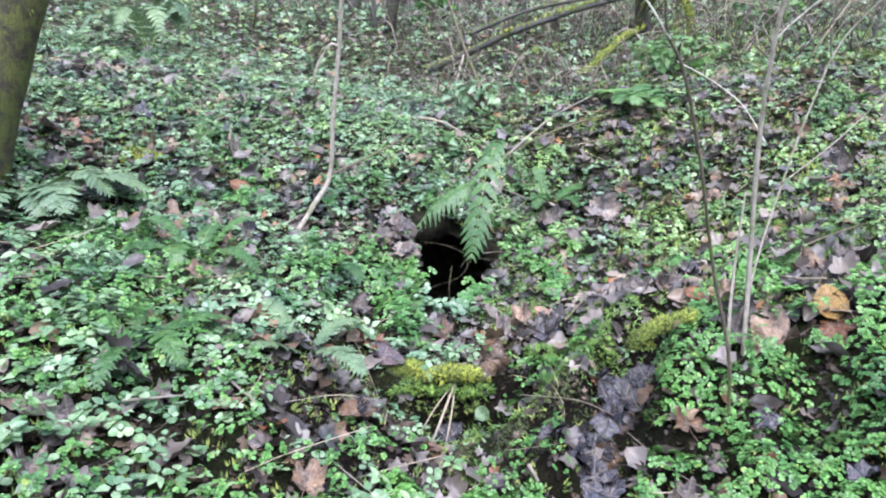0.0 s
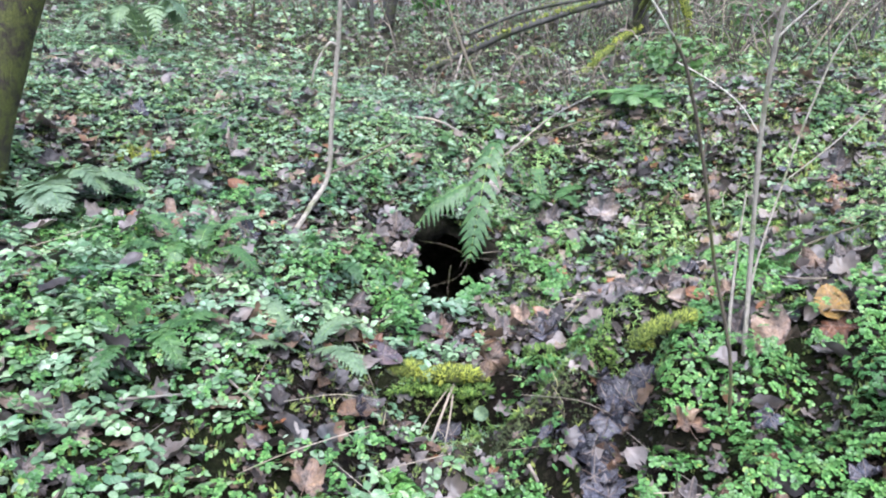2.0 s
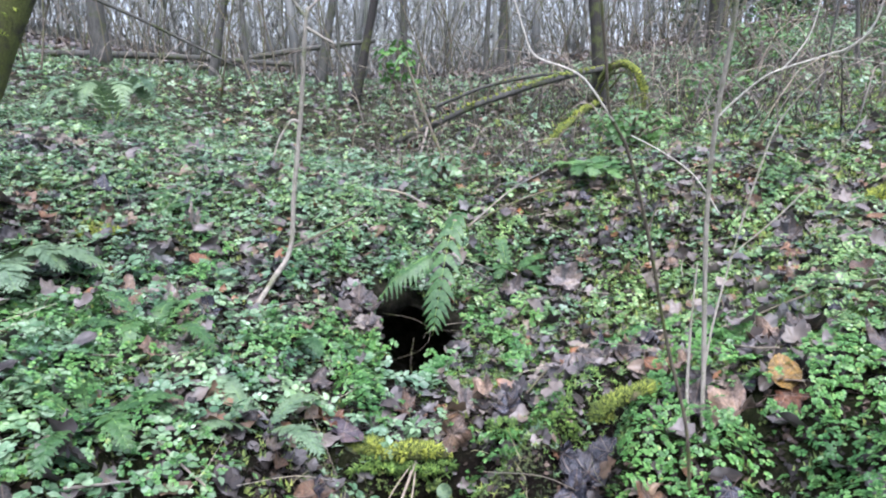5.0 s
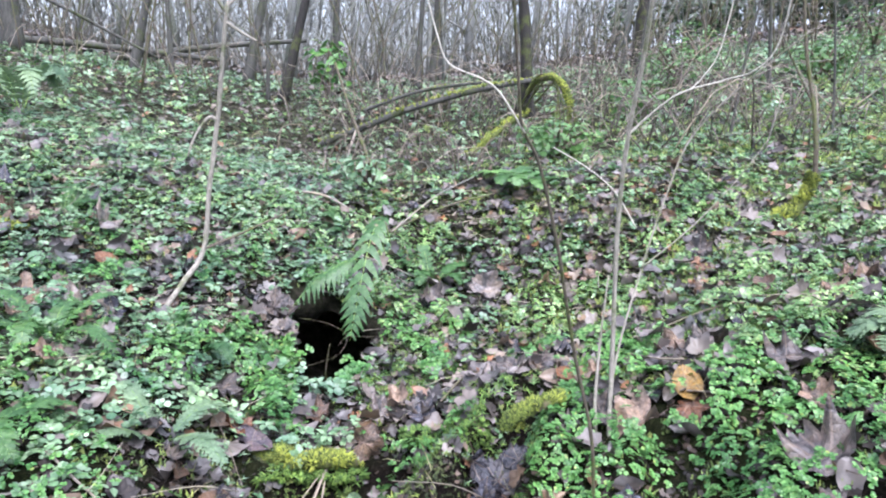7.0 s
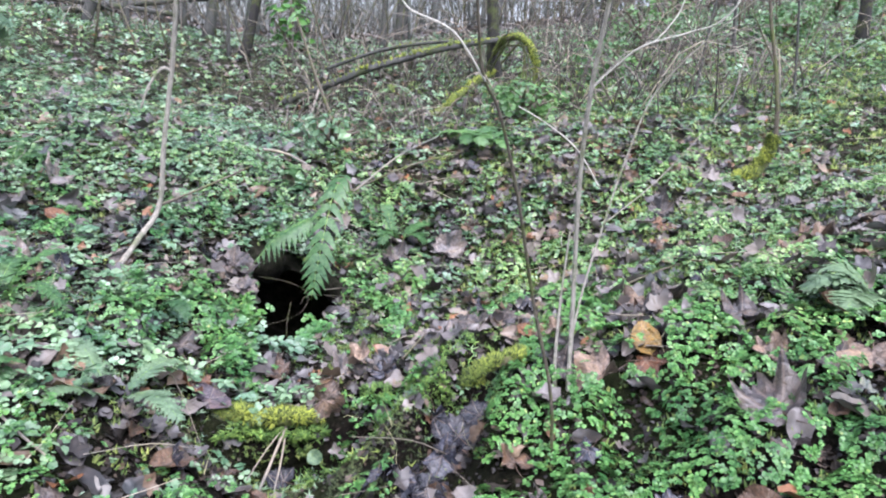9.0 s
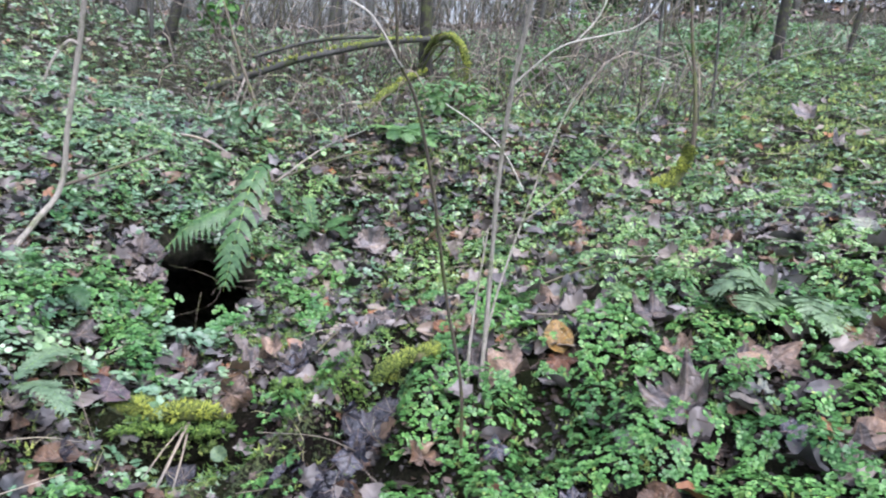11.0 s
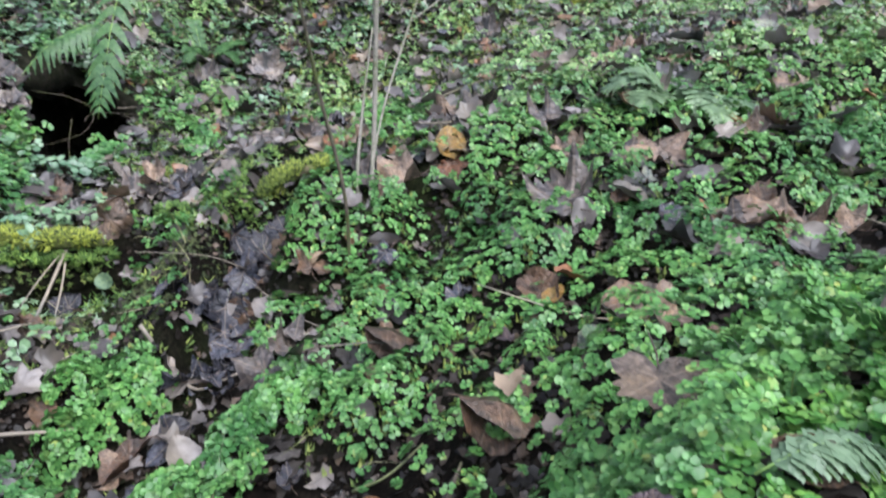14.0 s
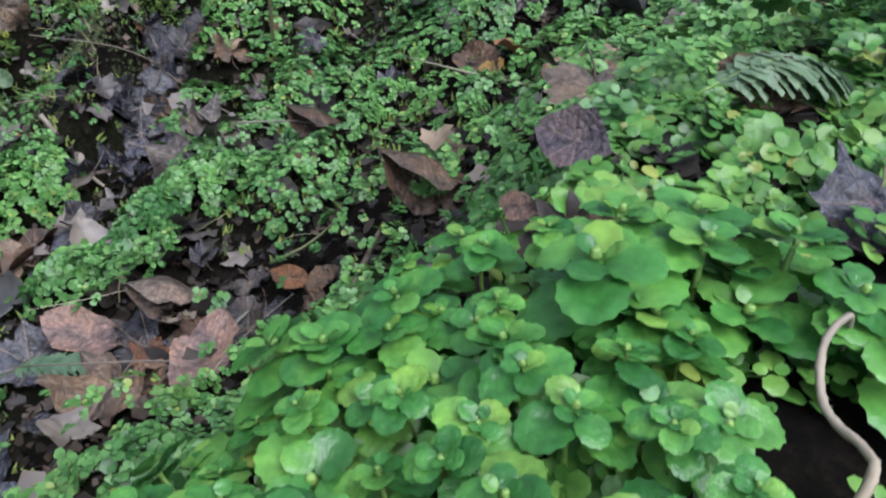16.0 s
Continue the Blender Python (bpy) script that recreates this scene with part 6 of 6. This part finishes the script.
# the wood behind: bare poles and saplings
fr = np.random.RandomState(44)
bits = []
for k in range(760):
    d, a = fr.uniform(9, 46) if k < 480 else fr.uniform(32, 50), fr.uniform(-0.95, 1.15)
    x, y = d * np.sin(a), d * np.cos(a)
    if y < 7:
        continue
    z = float(lay(x, y))
    lean = fr.normal(0, 0.10, 2)
    tall = fr.uniform(5, 12)
    r0 = fr.choice([0.014, 0.021, 0.034, 0.055, 0.10], p=[0.25, 0.3, 0.22, 0.15, 0.08]) * (0.45 + d / 55 if k < 480 else 1.1)
    w = fr.normal(0, 0.12, (2, 2))
    bits.append(tube([(x, y, z - 0.2), (x + lean[0] * tall * 0.4 + w[0, 0], y + w[0, 1], z + tall * 0.4), (x + lean[0] * tall, y + lean[1] * tall + w[1, 1], z + tall)], r0, r0 * 0.5, 6, 7))
    for q in range(3 if k < 480 else 1):
        h = fr.uniform(0.5, 3.5)
        s = np.array([x + lean[0] * h, y, z + h])
        e = s + fr.normal(0, 0.8, 3) + (0, 0, 0.7)
        bits.append(tube([s, (s + e) / 2 + fr.normal(0, 0.12, 3), e], r0 * 0.25, 0.006, 4, 5))
tagged(new("distant_trees", mesh_of("distant_trees", *join(bits), BARK_HAZED)), "grey bare trees and poles deep in the wood, paled for haze", "trees", kind="stuff")

# twigs and thin poles that close the view between the trees
bits = []
for k in range(12000):
    d, a = fr.uniform(11, 48) if k < 7000 else fr.uniform(24, 50), fr.uniform(-0.95, 1.15)
    x, y = d * np.sin(a), d * np.cos(a)
    z = float(lay(x, y)) + fr.uniform(0, 1) ** 1.5 * (1.0 + d * 0.17)
    n = fr.uniform(0.5, 1.5) * (1 + d / 25)
    e = np.array([x + fr.normal(0, 0.35) * n, y, z + n * fr.uniform(0.4, 1.0)])
    bits.append(tube([(x, y, z), ((x + e[0]) / 2 + fr.normal(0, 0.06) * n, y, (z + e[2]) / 2), e], 0.004 + d * 0.0006, 0.002 + d * 0.0003, 3, 2 if k % 2 else 3))
tagged(new("distant_twigs", mesh_of("distant_twigs", *join(bits), BARK_HAZED)), "bare twigs deep in the wood, coloured pale grey for haze", "trees", kind="stuff")

# bramble and dead stalks in the thicket
bits = []
for k in range(1700):
    x, y = (fr.uniform(-4.5, 7.5), fr.uniform(4.4, 10.5)) if k < 900 else (fr.uniform(-0.1, 3.2), fr.uniform(3.7, 6.6))
    if x < -0.6 and y < 6.2 or x < 1.8 and y < 5.35 and fr.rand() < 0.25:
        continue
    z = float(lay(x, y))
    n = fr.uniform(0.08, 0.5) * (1 + 0.1 * max(0, y - 6)) * (0.5 if x < 1.6 and y < 5.3 else 1.0)
    a = fr.uniform(0, 6.28)
    c, s = np.cos(a) * n * fr.uniform(0.4, 2.2), np.sin(a) * n * fr.uniform(0.3, 1.2)
    bits.append(tube([(x, y, z), (x + c * 0.4, y + s * 0.4, z + n * fr.uniform(0.5, 1.0)), (x + c, y + s, z + n * fr.uniform(0.1, 1.1))], fr.uniform(0.002, 0.0055), 0.0015, 4, 6))
tagged(new("bramble_stems", mesh_of("bramble_stems", *join(bits), BRAMBLE)), "tangle of dry bramble stems and dead stalks", "undergrowth", kind="stuff")
bits = []
for k in range(200):
    x, y = fr.uniform(-4.5, 7.5), fr.uniform(5.6, 12)
    z = float(lay(x, y))
    n, a = fr.uniform(0.5, 2.2), fr.normal(0, 0.35)
    bits = [tube([(x, y, z - 0.02), (x + a * n * 0.4 + fr.normal(0, 0.05), y + fr.normal(0, 0.1), z + n * 0.5), (x + a * n, y + fr.normal(0, 0.2), z + n)], fr.uniform(0.004, 0.010), 0.003, 5, 7),
            tube([(x + a * n * 0.4, y, z + n * 0.45), (x + a * n * 0.4 + 0.1 * n, y, z + n * 0.6), (x + a * n * 0.4 + fr.normal(0, 0.3) * n, y + 0.05, z + n * 0.85)], 0.003, 0.0015, 4, 5)]
    tagged(new("bare_sapling", mesh_of("bare_sapling", *join(bits), BARK_THIN)), "thin bare sapling in the bramble thicket", "sapling", "thicket saplings")
# fallen trunks on the far bank
for k, (a, b, r0) in enumerate((((-4.2, 7.9, 1.25), (-1.3, 8.4, 1.15), 0.045), ((-2.4, 8.2, 1.1), (-0.4, 8.9, 1.45), 0.04), ((-3.6, 6.5, 2.0), (-1.7, 7.3, 1.1), 0.02))):
    r = np.random.RandomState(70 + k)
    m = tuple((p + q) / 2 + 0.03 for p, q in zip(a, b))
    tagged(new("fallen_tree", mesh_of("fallen_tree", *tube([a, m, b], r0, r0 * 0.6, 10, 20, 0.06, r), BARK)), "fallen grey trunk lying across the far bank", "log", "fallen trunks")

# evergreen shrubs far off
def shrub(label, x, y, wide, tall, seed, leaf=0.05, count=1500, green=None):
    r = np.random.RandomState(seed)
    z = float(lay(x, y))
    ob = thing("shrub", label, "shrub", "evergreen shrubs", (x, y, z))
    bits = []
    for k in range(9):
        e = np.array([r.normal(0, wide * 0.4), r.normal(0, wide * 0.4), tall * r.uniform(0.5, 1)])
        bits.append(tube([(0, 0, 0), e * (0.3, 0.3, 0.55), e], 0.02, 0.006, 5, 6))
    part("stem", join(bits), BARK_THIN, ob)
    d = r.normal(0, 1, (count, 3))
    d /= np.linalg.norm(d, axis=1, keepdims=True)
    at = d * (r.uniform(0.25, 1, count) ** 0.5)[:, None] * (wide, wide, tall * 0.5) * (0.75 + 0.5 * blur_noise(d[:, 0], d[:, 1] + d[:, 2], 0.35, seed))[:, None] + (0, 0, tall * 0.55)
    at[:, 2] = np.maximum(at[:, 2], 0.02)
    part("foliage", spread(ovate_leaf(), at, turns_of(d + (0, 0, 0.8), r.uniform(0, 6.28, count), np.full(count, 0.4), r), r.uniform(0.6, 1.2, count) * leaf), green or EVERGREEN, ob)
    return ob


EVERGREEN = leafy("evergreen leaf", ((0.0, (0.015, 0.035, 0.014)), (1.0, (0.05, 0.085, 0.035))), 0.35, 0.1)
for k in range(16):
    x, y = fr.uniform(6, 16), fr.uniform(11, 18)
    shrub("dark evergreen shrub at the back of the wood", x, y, fr.uniform(0.8, 1.6), fr.uniform(1.2, 2.6), 200 + k, 0.15, 420)
for k, (x, y, w, t) in enumerate(((2.9, 6.0, 0.35, 0.35), (3.6, 7.0, 0.5, 0.5), (4.0, 5.6, 0.3, 0.3), (2.2, 5.0, 0.3, 0.3), (5.2, 6.6, 0.5, 0.45), (1.3, 4.1, 0.25, 0.22), (0.2, 3.75, 0.28, 0.16))):
    shrub("low bramble with pale green leaves" if k > 5 else "low bramble with green leaves", x, y, w, t, 300 + k, 0.045, 260 if k < 6 else 150, HERB if k > 5 else FERN_LIGHT)
shrub("fresh green leaves on thin bramble stems", -0.1, 7.2, 0.22, 0.60, 310, 0.085, 110, SAX_YOUNG)


# single green leaves that stand out
gr = np.random.RandomState(23)
for words, at, face, w, shape in (("pale bluish heart-shaped leaf hanging before the hollow", (0.096, 1.735, -0.175), (-0.1, -0.9, 0.5), 0.042, round_leaf(20, 0.03, 0.25)),
                                  ("pale green lobed leaf behind the large dead leaf", (0.752, 0.590, 0.285), (-0.2, -0.3, 0.9), 0.046, lobed_leaf(gr, 0.4, 0.4, 0.8, False)),
                                  ("pale green round leaf on the carpet", (0.758, 0.705, 0.222), (-0.3, -0.5, 0.7), 0.022, round_leaf(20, 0.03, 0.25))):
    ob = new("green_leaf", mesh_of("green_leaf", *shape, FERN_BLUE))
    m = turns_of(np.array([face]), gr.uniform(0, 6.28, 1), [0.05], gr)[0]
    ob.matrix_world = Matrix.Translation(at) @ Matrix(m.tolist()).to_4x4() @ Matrix.Diagonal((w, w, w, 1))
    tagged(ob, words, "leaf", "single green leaves")

# round mounds of saxifrage beside the gully
for x, y, r0 in CUSHIONS:
    n = int(30 + 19000 * r0 * r0)
    a, q = gr.uniform(0, 6.28, n), np.sqrt(gr.uniform(0, 1, n))
    px, py = x + r0 * q * np.cos(a), y + r0 * q * np.sin(a)
    pz = lay(px, py) + 0.010 + min(0.8 * r0, 0.048) * np.sqrt(np.maximum(1 - q * q, 0.02))
    ob = thing("saxifrage_clump", "dense round cushion of green saxifrage beside the gully", "plant", "cushions by the gully")
    up = np.stack([q * np.cos(a), q * np.sin(a) - 0.2, 1.1 - 0.5 * q], 1)
    v, f = join([spread(heads[k % 8], np.array([[px[k], py[k], pz[k]]]), turns_of(up[k:k + 1], gr.uniform(0, 6.28, 1), [0.32], gr), [gr.uniform(0.009, 0.0155)]) for k in range(n)])
    part("leaves", (v, f), SAX, ob)
    part("stem", tube([(x, y, float(lay(x, y)) - 0.04), (x, y, float(lay(x, y)) + min(0.5 * r0, 0.03))], 0.6 * r0, 0.3 * r0, 8, 5), SOIL, ob, "earthy core under the leaves")

# leafy clumps that narrow the foot of the burrow mouth
cr = np.random.RandomState(91)
for x, y, r0, n, mat, words in ((0.115, 2.26, 0.035, 34, SAX, "bluish-green clump of saxifrage at the burrow mouth"), (0.09, 2.20, 0.035, 30, SAX, "green clump of saxifrage at the burrow mouth"), (-0.10, 2.24, 0.04, 34, SAX, "green clump of saxifrage beside the burrow mouth")):
    px, py = x + cr.normal(0, r0 * 0.6, n), y + cr.normal(0, r0 * 0.6, n)
    pz = lay(px, py) + cr.uniform(0.0, 0.035, n)
    ob = thing("saxifrage_clump", words, "plant", "clumps at the burrow")
    v, f = join([spread(heads[k % 8], np.array([[px[k], py[k], pz[k]]]), turns_of(np.array([[0.0, -0.5, 1.0]]), cr.uniform(0, 6.28, 1), [0.4], cr), [cr.uniform(0.012, 0.022)]) for k in range(n)])
    part("leaves", (v, f), mat, ob)
    part("stem", tube([(x, y, float(lay(x, y)) - 0.05), (x, y, float(lay(x, y)) + 0.02)], 0.004, 0.002, 5, 4), SAX_BUD, ob)
